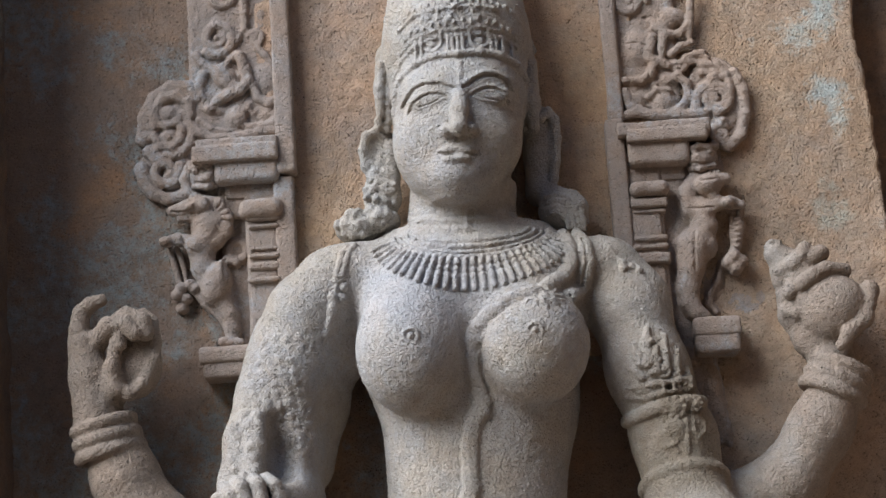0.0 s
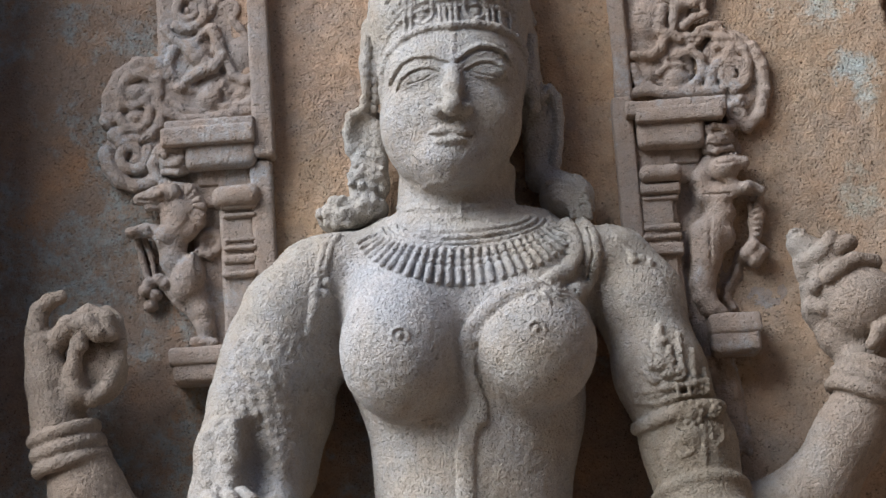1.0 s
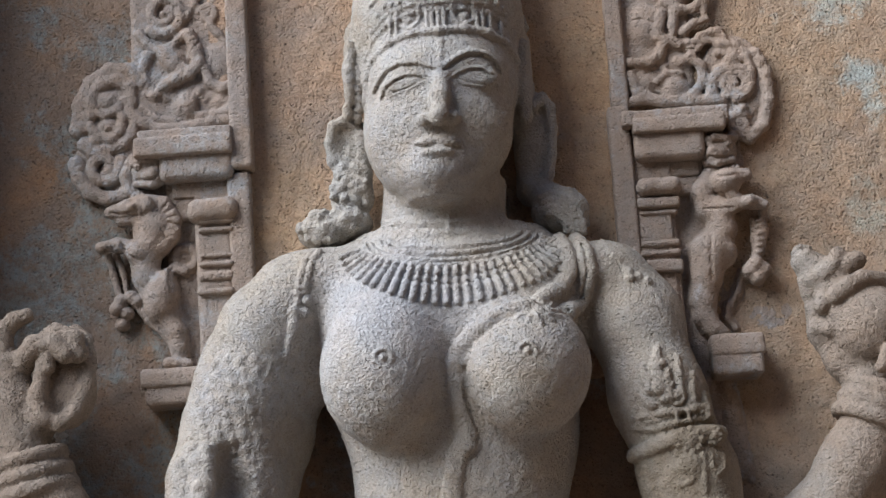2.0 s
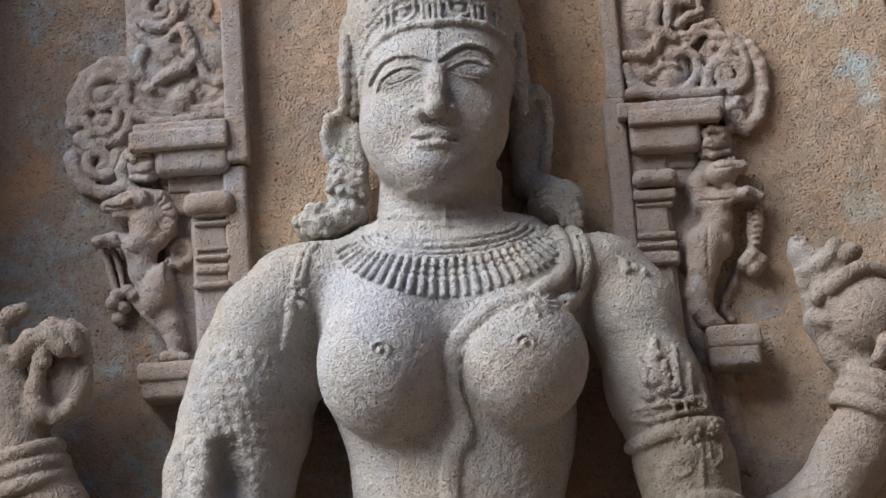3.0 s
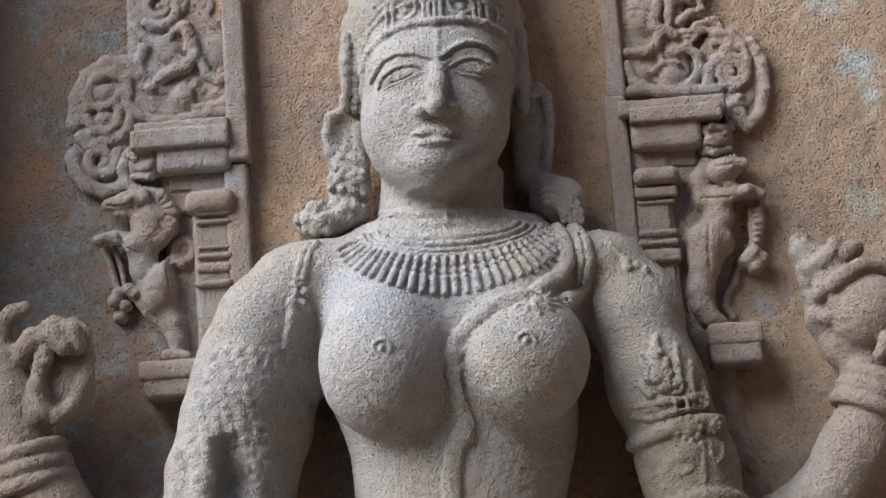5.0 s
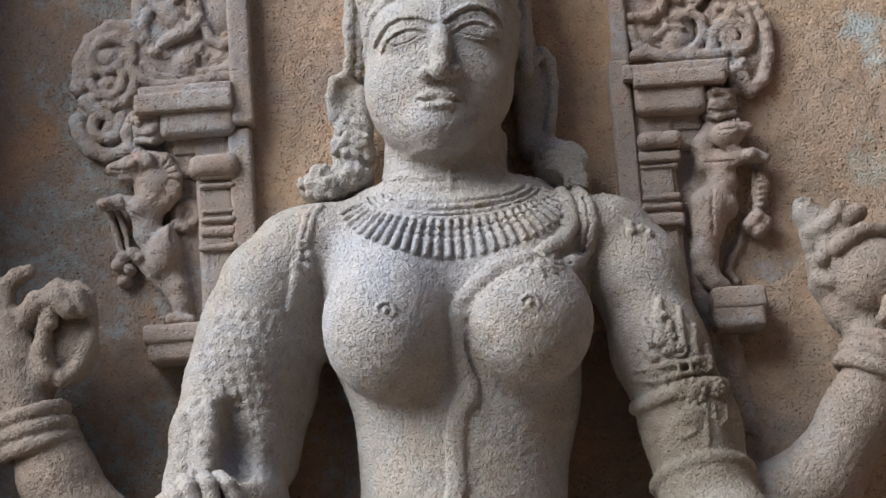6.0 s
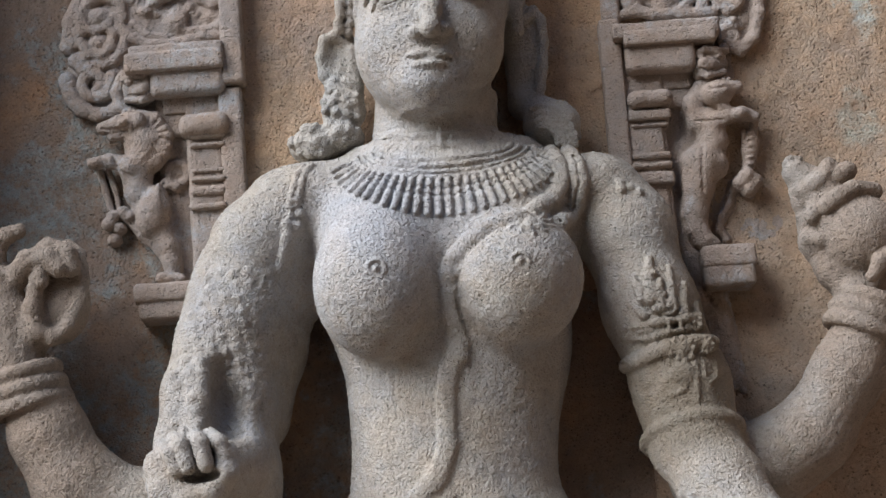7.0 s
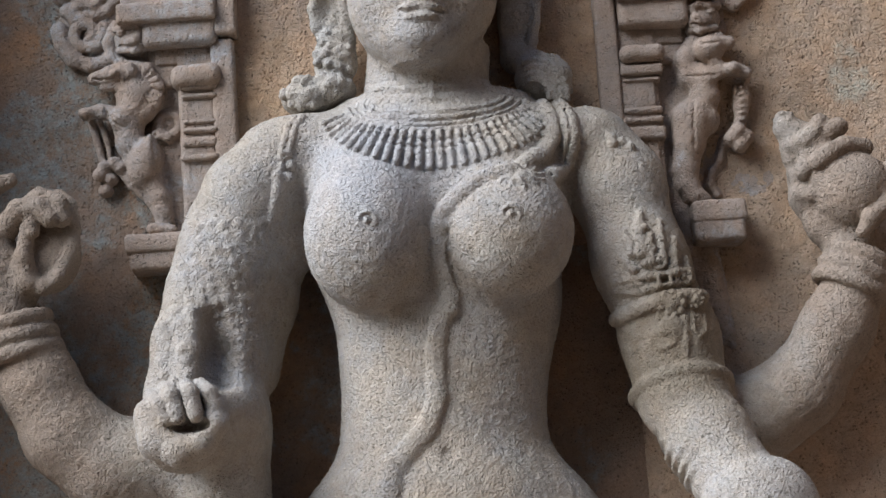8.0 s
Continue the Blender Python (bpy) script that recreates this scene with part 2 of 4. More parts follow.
    def shell(self, rough=0.0012, seed=1, fine=70.0):
        """The surface of the field as vertices and quads, slightly worn."""
        d = self.d
        neg = d < 0
        cell = np.zeros([k - 1 for k in self.n], np.uint8)
        for c in range(8):
            o = ((c >> 2) & 1, (c >> 1) & 1, c & 1)
            cell += neg[tuple(slice(o[i], self.n[i] - 1 + o[i]) for i in range(3))]
        at = np.argwhere((cell > 0) & (cell < 8))
        corner = {}
        for c in range(8):
            o = np.array([(c >> 2) & 1, (c >> 1) & 1, c & 1])
            j = at + o
            corner[tuple(o)] = d[j[:, 0], j[:, 1], j[:, 2]]
        total, count = np.zeros((len(at), 3)), np.zeros(len(at))
        for a in corner:
            for i in range(3):
                if a[i]:
                    continue
                b = tuple(1 if q == i else a[q] for q in range(3))
                va, vb = corner[a], corner[b]
                cross = (va < 0) != (vb < 0)
                t = np.where(cross, va / np.where(cross, va - vb, 1), 0)
                p = np.tile(np.array(a, float), (len(at), 1))
                p[:, i] = t
                total += p * cross[:, None]
                count += cross
        verts = self.lo + (at + total / count[:, None]) * self.step
        index = np.full(cell.shape, -1, np.int32)
        index[at[:, 0], at[:, 1], at[:, 2]] = np.arange(len(at))
        quads = []
        for i in range(3):
            a = np.moveaxis(neg, i, 0)
            ch = a[:-1] != a[1:]
            ch = ch[:, 1:-1, 1:-1]
            e = np.argwhere(ch)
            up = a[:-1, 1:-1, 1:-1][e[:, 0], e[:, 1], e[:, 2]]
            idx = np.moveaxis(index, i, 0)
            q = np.stack([idx[e[:, 0], e[:, 1] + u, e[:, 2] + v] for u, v in ((0, 0), (1, 0), (1, 1), (0, 1))], 1)
            if i == 1:
                up = ~up
            q[~up] = q[~up][:, ::-1]
            quads.append(q)
        quads = np.concatenate(quads)
        quads = quads[(quads >= 0).all(1)]
        normal = np.zeros_like(verts)
        fn = np.cross(verts[quads[:, 2]] - verts[quads[:, 0]], verts[quads[:, 3]] - verts[quads[:, 1]])
        for c in range(4):
            np.add.at(normal, quads[:, c], fn)
        normal /= np.linalg.norm(normal, axis=1)[:, None] + 1e-12
        wear = rough * (lattice(verts, fine, seed) + 0.8 * lattice(verts, fine * 2.3, seed + 1)) + 1.3 * rough * lattice(verts, 16, seed + 2)
        verts = verts + normal * wear[:, None]
        return verts, quads

    def skin(self, name, material, rough=0.0012, seed=1, fine=70.0):
        return mesh_of(name, *self.shell(rough, seed, fine), material)


def mesh_of(name, verts, quads, material):
    me = bpy.data.meshes.new(name)
    me.vertices.add(len(verts))
    me.vertices.foreach_set("co", np.asarray(verts, np.float32).ravel())
    me.loops.add(quads.size)
    me.loops.foreach_set("vertex_index", np.asarray(quads, np.int32).ravel())
    me.polygons.add(len(quads))
    me.polygons.foreach_set("loop_start", np.arange(0, quads.size, 4, dtype=np.int32))
    me.polygons.foreach_set("use_smooth", np.ones(len(quads), bool))
    me.update(calc_edges=True)
    me.validate()
    me.materials.append(material)
    return new(name, me)


def sheet(name, material, x0, x1, z0, z1, depth, step=0.006):
    """An upright worn stone face with thickness: depth(x, z) gives how far back it lies."""
    nx, nz = int((x1 - x0) / step) + 1, int((z1 - z0) / step) + 1
    xs, zs = np.linspace(x0, x1, nx), np.linspace(z0, z1, nz)
    gx, gz = (g.ravel() for g in np.meshgrid(xs, zs, indexing="ij"))
    verts = np.stack([gx, depth(gx, gz), gz], 1)
    i = np.arange(nx * nz).reshape(nx, nz)
    quads = np.stack([i[:-1, :-1], i[1:, :-1], i[1:, 1:], i[:-1, 1:]], -1).reshape(-1, 4)
    ob = mesh_of(name, verts, quads, material)
    solid = ob.modifiers.new("thickness", "SOLIDIFY")
    solid.thickness, solid.offset = 0.12, -1.0
    return ob


def block(name, material, lo, hi, round_=0.008, step=0.006, rough=0.0015, turn=0.0, seed=3):
    c = Carving(np.array(lo) - 0.03, np.array(hi) + 0.03, step)
    c.slab(lo, hi, round_, 0.002, turn)
    return c.skin(name, material, rough, seed, 45)


def under(parent, *parts):
    for p in parts:
        p.parent = parent
    return parent


def base(name, at):
    ob = new(name)
    ob.location = at
    ob.empty_display_size = 0.05
    bpy.context.view_layer.update()
    return ob


def adopt(parent, *parts):
    for p in parts:
        p.parent = parent
        p.matrix_parent_inverse = Matrix.Translation(parent.location).inverted()
    return parent


# ---- the niche ----
def worn(seed, big=0.006, small=0.002):
    def depth(x, z):
        p = np.stack([x, x * 0, z], 1)
        return big * lattice(p, 5, seed) + small * lattice(p, 28, seed + 1) + small * 0.9 * lattice(p, 80, seed + 2)
    return depth


w1 = worn(11)
EDGE_L, EDGE_R = -0.322, 0.284
tagged(sheet("wall_niche", WALL, EDGE_L - 0.06, EDGE_R + 0.06, 2.70, 4.5, lambda x, z: w1(x, z) - 0.054), "ochre granite back wall of the niche, pitted and weathered", "wall", kind="structure")
# darker brown than the niche wall above, and set further back
tagged(sheet("wall_recess", STREAKED, -0.50, 0.44, 2.0, 2.72, lambda x, z: w1(x, z) - 0.024), "dark granite cut back behind the body", "wall", kind="structure")
w2 = worn(23, 0.008)
tagged(sheet("wall_left", STREAKED, -1.0, EDGE_L - 0.02, 2.0, 4.5, lambda x, z: w2(x, z) - 0.042), "brown weathered granite wall with grey lichen", "wall", kind="structure")


def broken(x, z):
    p = np.stack([z * 0, z * 0, z], 1)
    edge = 0.786 + 0.008 * lattice(p, 6, 41) + 0.006 * lattice(p, 25, 42) + 0.003 * lattice(p, 80, 43) - 0.03 * (z - 3.2)
    return w2(x, z) - 0.042 + 0.13 * np.clip((x - edge) / 0.02, 0, 1)


tagged(sheet("wall_right", LICHEN_WALL, EDGE_R + 0.02, 0.95, 2.0, 4.5, broken), "ochre granite slab with pale lichen patches and a chipped edge", "wall", kind="structure")
tagged(block("wall_outer", DARK, (0.76, 0.05, 2.0), (2.6, 0.4, 4.5), step=0.015, rough=0.004), "dark grey granite wall beside the niche", "wall", kind="structure")
tagged(block("pier", DARK, (-2.6, -0.26, 2.0), (-0.875, 0.3, 4.5), 0.02, step=0.015, rough=0.004), "dark granite pier at the side of the niche", "pier", kind="structure")
tagged(block("wall_base", CARVED, (-2.6, -0.75, 0.38), (2.6, 0.3, 2.04), 0.02, step=0.02, rough=0.003), "granite base course under the niche", "wall", kind="structure")
tagged(block("wall_top", DARK, (-2.6, -0.30, 4.45), (2.6, 0.3, 5.4), 0.02, step=0.02, rough=0.003), "granite cornice over the niche", "wall", kind="structure")

# added out of view behind the camera, keeps low frontal sky light off
tagged(block("sky_blocker", DARK, (-9.0, -7.4, 0.38), (9.0, -6.9, 7.5), 0.03, step=0.12, rough=0.01), "unseen dark granite wall added behind the camera to block low sky light", "wall", kind="structure")
# added out of view at the right, cuts sky light from that side
tagged(block("side_blocker", DARK, (1.2, -1.5, 0.38), (2.6, 0.3, 5.4), 0.02, step=0.03, rough=0.004), "unseen dark granite block added at the right to block side light", "pier", kind="structure")
gv = np.array([(-400, -400, 0.4), (400, -400, 0.4), (400, 400, 0.4), (-400, 400, 0.4)], float)
tagged(mesh_of("ground", gv, np.array([[0, 1, 2, 3]]), EARTH), "packed earth ground of the courtyard", "ground", kind="structure")


# ---- pilasters of the niche, piece by piece ----
def bar(name, a, b, y, round_=0.006, back=-0.01, step=0.004, seed=3, rough=0.0008, up=0.0):
    """A worn stone member between two corners (x, z) of its front, standing out to y."""
    lo, hi = (min(a[0], b[0]), y, min(a[1], b[1])), (max(a[0], b[0]), back, max(a[1], b[1]) + up)
    return block(name, CARVED, lo, hi, round_, step, rough, seed=seed)


def pilaster(members, rings, at):
    ob = base("pilaster", at)
    for i, m in enumerate(members):
        adopt(ob, bar(*m))
    for i, m in enumerate(rings):
        adopt(ob, bar("ring_moulding", *m, seed=30 + i, step=0.003))
    return tagged(ob, "brown granite pilaster with moulded capital and worn edges", "pilaster", group="niche pilasters")


pilaster((("backing", (-0.417, 2.673), (-0.339, 3.070), -0.07, 0.006), ("bolster", (-0.467, 3.005), (-0.333, 3.158), -0.063, 0.006), ("upper_strip", (-0.350, 3.081), (-0.314, 3.211), -0.092, 0.006, -0.01, 0.004, 3, 0.0008, 0.66), ("lower_strip", (-0.360, 3.077), (-0.321, 2.743), -0.081, 0.006),
          ("beam_fillet", (-0.503, 3.125), (-0.346, 3.154), -0.100, 0.004), ("beam", (-0.510, 3.107), (-0.347, 3.141), -0.106, 0.005),
          ("architrave", (-0.470, 3.067), (-0.347, 3.125), -0.094, 0.012), ("soffit_block", (-0.453, 3.041), (-0.345, 3.085), -0.068, 0.004),
          ("capital", (-0.427, 2.996), (-0.344, 3.035), -0.098, 0.016), ("shaft", (-0.414, 2.692), (-0.357, 3.007), -0.076, 0.005)),
         (((-0.414, 2.992), (-0.350, 3.001), -0.087, 0.004), ((-0.411, 2.977), (-0.351, 2.986), -0.084, 0.004), ((-0.411, 2.935), (-0.353, 2.942), -0.082, 0.003),
          ((-0.412, 2.919), (-0.354, 2.928), -0.083, 0.003), ((-0.413, 2.897), (-0.355, 2.912), -0.082, 0.003), ((-0.416, 2.872), (-0.354, 2.883), -0.086, 0.004)),
         (-0.380, -0.030, 2.698))
pilaster((("backing", (0.287, 2.731), (0.374, 3.111), -0.07, 0.006), ("bolster", (0.301, 2.989), (0.428, 3.139), -0.061, 0.006), ("upper_strip", (0.285, 3.144), (0.315, 3.230), -0.072, 0.006, -0.01, 0.004, 3, 0.0008, 0.68), ("lower_strip", (0.276, 2.769), (0.312, 3.146), -0.082, 0.006),
          ("beam_fillet", (0.296, 3.102), (0.474, 3.130), -0.102, 0.004), ("beam", (0.313, 3.089), (0.467, 3.117), -0.105, 0.005),
          ("architrave", (0.314, 3.046), (0.432, 3.108), -0.094, 0.012), ("soffit_block", (0.317, 3.021), (0.421, 3.068), -0.066, 0.004),
          ("capital", (0.311, 2.987), (0.387, 3.017), -0.098, 0.015), ("shaft", (0.307, 2.767), (0.368, 2.999), -0.076, 0.005)),
         (((0.312, 2.966), (0.382, 2.984), -0.086, 0.004), ((0.314, 2.956), (0.377, 2.962), -0.081, 0.003), ((0.311, 2.901), (0.376, 2.913), -0.082, 0.003),
          ((0.309, 2.885), (0.376, 2.896), -0.084, 0.004), ((0.307, 2.857), (0.378, 2.879), -0.086, 0.004)),
         (0.277, -0.030, 2.779))


def bracket(upper, lower, at):
    ob = base("bracket", at)
    adopt(ob, bar("shelf", *upper, seed=51), bar("corbel", *lower, seed=52))
    return tagged(ob, "brown granite bracket block projecting from the wall", "bracket", group="lion brackets")


bracket(((-0.510, 2.721), (-0.348, 2.752), -0.108, 0.007), ((-0.504, 2.692), (-0.349, 2.737), -0.104, 0.008), (-0.445, -0.030, 2.702))
bracket(((0.406, 2.709), (0.495, 2.746), -0.108, 0.007), ((0.408, 2.678), (0.491, 2.727), -0.105, 0.008), (0.454, -0.030, 2.690))


# ---- shallow carvings on the wall ----
def stroke(c, spots, ra, rb, y, k=0.009):
    c.tube([(x, y, z) for x, z in spots], ra, rb, k)


def coil(c, at, r, start, turns, y, thick=0.007, flat=0.8):
    """A raised ribbon wound into a spiral, with a knob for its eye."""
    n = 8 + int(12 * abs(turns))
    spots = []
    for i in range(n + 1):
        f = i / n
        g = radians(start) + 2 * math.pi * turns * f
        spots.append((at[0] + r * (1 - 0.72 * f) * math.cos(g), y, at[1] + r * (1 - 0.72 * f) * math.sin(g)))
    c.tube([(x, y + 0.002, z) for x, y, z in spots], thick, thick * 0.6, 0.003, flat)
    c.ball((at[0], y + 0.002, at[1]), (r * 0.2, thick * 0.8, r * 0.2), 0.003)


def ribbons(c, rows, y):
    """Raised worn strokes of the foliage: rows of spots, first and last radius, lift."""
    for spots, ra, rb, lift in rows:
        c.tube([(x, y - 0.7 * lift, z) for x, z in spots], 1.15 * ra, 1.15 * rb, 0.004, 0.8)


def swells(c, rows, y):
    """Rounded bodies of the relief: rows of centre, half width, half height, rise."""
    for (x, z), w, tall, rise in rows:
        c.ball((x, y + 0.010, z), (w, 0.9 * rise + 0.010, tall), 0.005)


def sprigs(c, rnd, n, x0, x1, z0, z1, y, keep=lambda x, z: True):
    """Small curved leaves, each with a cut midrib."""
    ribs = []
    for _ in range(n):
        x, z = rnd.uniform(x0, x1), rnd.uniform(z0, z1)
        if not keep(x, z):
            continue
        a, s1, bend = rnd.uniform(0, 6.28), rnd.uniform(0.010, 0.018), rnd.uniform(-0.9, 0.9)
        spots = [(x, z), (x + s1 * math.cos(a), z + s1 * math.sin(a)), (x + s1 * (math.cos(a) + math.cos(a + bend)), z + s1 * (math.sin(a) + math.sin(a + bend)))]
        stroke(c, spots, rnd.uniform(0.005, 0.0075), 0.0042, y + rnd.uniform(0.0, 0.004), 0.007)
        ribs.append(spots)
    c.scan()
    for spots in ribs:
        c.tube(c.on(spots, 0.001), 0.0015, 0.001, 0.002, cut=True)


def mask_head(at, way, seed):
    """Small worn monster face under the beam: brow, bulging eyes, snout and jaw; way turns it to either side."""
    x, z = at
    c = Carving((x - 0.06, -0.125, z - 0.055), (x + 0.06, -0.02, z + 0.055), 0.0018)
    c.ball((x, -0.058, z), (0.032, 0.026, 0.030), 0.006)
    c.ball((x + way * 0.008, -0.076, z - 0.010), (0.019, 0.016, 0.013), 0.005)
    c.ball((x + way * 0.012, -0.084, z - 0.004), (0.010, 0.010, 0.008), 0.003)
    c.tube([(x - 0.024, -0.078, z + 0.012), (x - 0.006, -0.086, z + 0.018), (x + 0.012, -0.084, z + 0.015), (x + 0.028, -0.074, z + 0.018)], 0.006, 0.006, 0.003)
    for dx in (-0.014, 0.016):
        c.ball((x + dx, -0.080, z + 0.006), (0.0075, 0.008, 0.0065), 0.002)
        c.ball((x + 1.7 * dx, -0.066, z + 0.022), (0.009, 0.010, 0.011), 0.004)
    c.tube([(x - 0.020, -0.074, z - 0.022), (x + way * 0.006, -0.082, z - 0.026), (x + 0.022, -0.072, z - 0.020)], 0.006, 0.006, 0.003)
    c.scan()
    c.tube(c.trail([(x - 0.018, z - 0.015), (x + way * 0.006, z - 0.019), (x + 0.020, z - 0.013)], 0.0), 0.002, 0.002, 0.002, cut=True)
    return c.skin("mask_head", CARVED, 0.0006, seed, 110)


def clawed_arm(spots, seed):
    xs, zs = [p[0] for p in spots], [p[1] for p in spots]
    c = Carving((min(xs) - 0.03, -0.11, min(zs) - 0.03), (max(xs) + 0.03, -0.02, max(zs) + 0.03), 0.0018)
    stroke(c, spots, 0.012, 0.010, -0.062, 0.005)
    end = spots[-1]
    for dx in (-0.008, 0.0, 0.008):
        c.ball((end[0] + dx, -0.070, end[1] - 0.006), (0.005, 0.008, 0.008), 0.002)
    return c.skin("clawed_arm", CARVED, 0.0006, seed, 110)


def scroll_left():
    c = Carving((-0.72, -0.13, 3.02), (-0.33, 0.0, 3.96), 0.0022)
    rnd = random.Random(3)
    c.slab((-0.515, -0.055, 3.135), (-0.335, 0.0, 3.94), 0.012, 0.01)
    c.slab((-0.55, -0.055, 3.04), (-0.43, 0.0, 3.14), 0.01, 0.01)
    c.disc((-0.548, 3.204), 0.066, 0.074, -0.056)
    c.disc((-0.566, 3.110), 0.052, 0.056, -0.054)
    c.disc((-0.504, 3.229), 0.040, 0.060, -0.054)
    y = -0.056
    # great scroll: nested ribbons over a curled leaf, a second curl and a low round one
    ribbons(c, [([(-0.607, 3.174), (-0.601, 3.219), (-0.582, 3.255), (-0.551, 3.276), (-0.518, 3.273), (-0.498, 3.249)], 0.013, 0.011, -0.004),
                ([(-0.584, 3.199), (-0.583, 3.229), (-0.565, 3.252), (-0.539, 3.257), (-0.517, 3.242), (-0.514, 3.216)], 0.010, 0.009, 0.004),
                ([(-0.594, 3.236), (-0.584, 3.210), (-0.563, 3.195), (-0.541, 3.202), (-0.529, 3.220)], 0.006, 0.006, 0.008),
                ([(-0.585, 3.178), (-0.573, 3.157), (-0.551, 3.153), (-0.535, 3.168), (-0.530, 3.190), (-0.540, 3.207)], 0.008, 0.007, 0.006),
                ([(-0.521, 3.210), (-0.511, 3.187), (-0.515, 3.162), (-0.532, 3.143), (-0.552, 3.136)], 0.008, 0.007, 0.004),
                ([(-0.605, 3.216), (-0.593, 3.193), (-0.596, 3.175)], 0.009, 0.006, 0.002),
                ([(-0.611, 3.115), (-0.605, 3.088), (-0.589, 3.064), (-0.561, 3.051), (-0.535, 3.056), (-0.519, 3.077)], 0.012, 0.010, 0.004),
                ([(-0.597, 3.148), (-0.582, 3.131), (-0.565, 3.136)], 0.010, 0.008, 0.003)], y)
    swells(c, [((-0.553, 3.221), 0.026, 0.020, 0.016), ((-0.556, 3.176), 0.020, 0.016, 0.014), ((-0.581, 3.151), 0.016, 0.014, 0.010)], y)
    coil(c, (-0.565, 3.106), 0.030, 20, -1.3, y - 0.006, 0.010)
    # upper panel: curls, a bent leg, a round belly and a shallow bowl of leaves
    coil(c, (-0.456, 3.368), 0.036, 230, 1.5, y - 0.004, 0.009)
    coil(c, (-0.381, 3.362), 0.016, 150, -1.2, y - 0.004, 0.006)
    coil(c, (-0.426, 3.368), 0.013, 300, 1.1, y - 0.003, 0.005)
    ribbons(c, [([(-0.499, 3.336), (-0.488, 3.317), (-0.469, 3.304), (-0.445, 3.309), (-0.420, 3.333)], 0.007, 0.006, 0.004),
                ([(-0.399, 3.486), (-0.401, 3.440), (-0.402, 3.382)], 0.007, 0.006, 0.004), ([(-0.336, 3.505), (-0.340, 3.435), (-0.340, 3.396)], 0.010, 0.008, 0.002),
                ([(-0.378, 3.343), (-0.365, 3.327), (-0.355, 3.312)], 0.007, 0.005, 0.003),
                ([(-0.414, 3.328), (-0.404, 3.299), (-0.400, 3.276), (-0.416, 3.259), (-0.441, 3.250), (-0.463, 3.238)], 0.010, 0.008, 0.008),
                ([(-0.454, 3.296), (-0.444, 3.280), (-0.431, 3.269)], 0.014, 0.012, 0.002),
                ([(-0.392, 3.267), (-0.382, 3.241), (-0.363, 3.228), (-0.341, 3.240), (-0.325, 3.269)], 0.007, 0.009, 0.006),
                ([(-0.340, 3.208), (-0.354, 3.189), (-0.379, 3.182), (-0.404, 3.186)], 0.009, 0.007, 0.003),
                ([(-0.513, 3.194), (-0.498, 3.179), (-0.470, 3.166), (-0.434, 3.165), (-0.385, 3.173), (-0.338, 3.174)], 0.007, 0.008, 0.004),
                ([(-0.497, 3.206), (-0.476, 3.186), (-0.444, 3.177)], 0.005, 0.005, 0.004),
                ([(-0.485, 3.296), (-0.494, 3.274), (-0.489, 3.253)], 0.008, 0.006, 0.001),
                ([(-0.328, 3.374), (-0.340, 3.348), (-0.324, 3.319)], 0.010, 0.008, 0.000)], y)
    swells(c, [((-0.422, 3.205), 0.028, 0.027, 0.014), ((-0.365, 3.285), 0.036, 0.040, 0.008), ((-0.476, 3.225), 0.016, 0.012, 0.012), ((-0.437, 3.286), 0.018, 0.024, 0.010),
               ((-0.360, 3.210), 0.026, 0.018, 0.008), ((-0.401, 3.226), 0.010, 0.012, 0.006)], y)
    for i in range(4):
        coil(c, ((-0.440, -0.385)[i % 2], 3.455 + 0.085 * i), 0.036, 70 * i, (1.4, -1.4)[i % 2], y - 0.003, 0.008)
    sprigs(c, rnd, 26, -0.485, -0.35, 3.20, 3.93, y + 0.002)
    c.scan()
    c.ball(c.on([(-0.567, 3.106)], 0.002)[0], (0.007, 0.010, 0.007), 0.004, cut=True)
    c.ball(c.on([(-0.401, 3.204)], 0.002)[0], (0.006, 0.010, 0.014), 0.004, cut=True)
    ob = c.skin("carved_scrollwork", CARVED, 0.0008, 61, 110)
    under(ob, mask_head((-0.491, 3.091), 1.0, 62), clawed_arm([(-0.518, 3.109), (-0.528, 3.087), (-0.524, 3.061), (-0.507, 3.052)], 63))
    return tagged(ob, "brown granite foliage scrollwork carved over the beam", "carving", group="scrollwork")


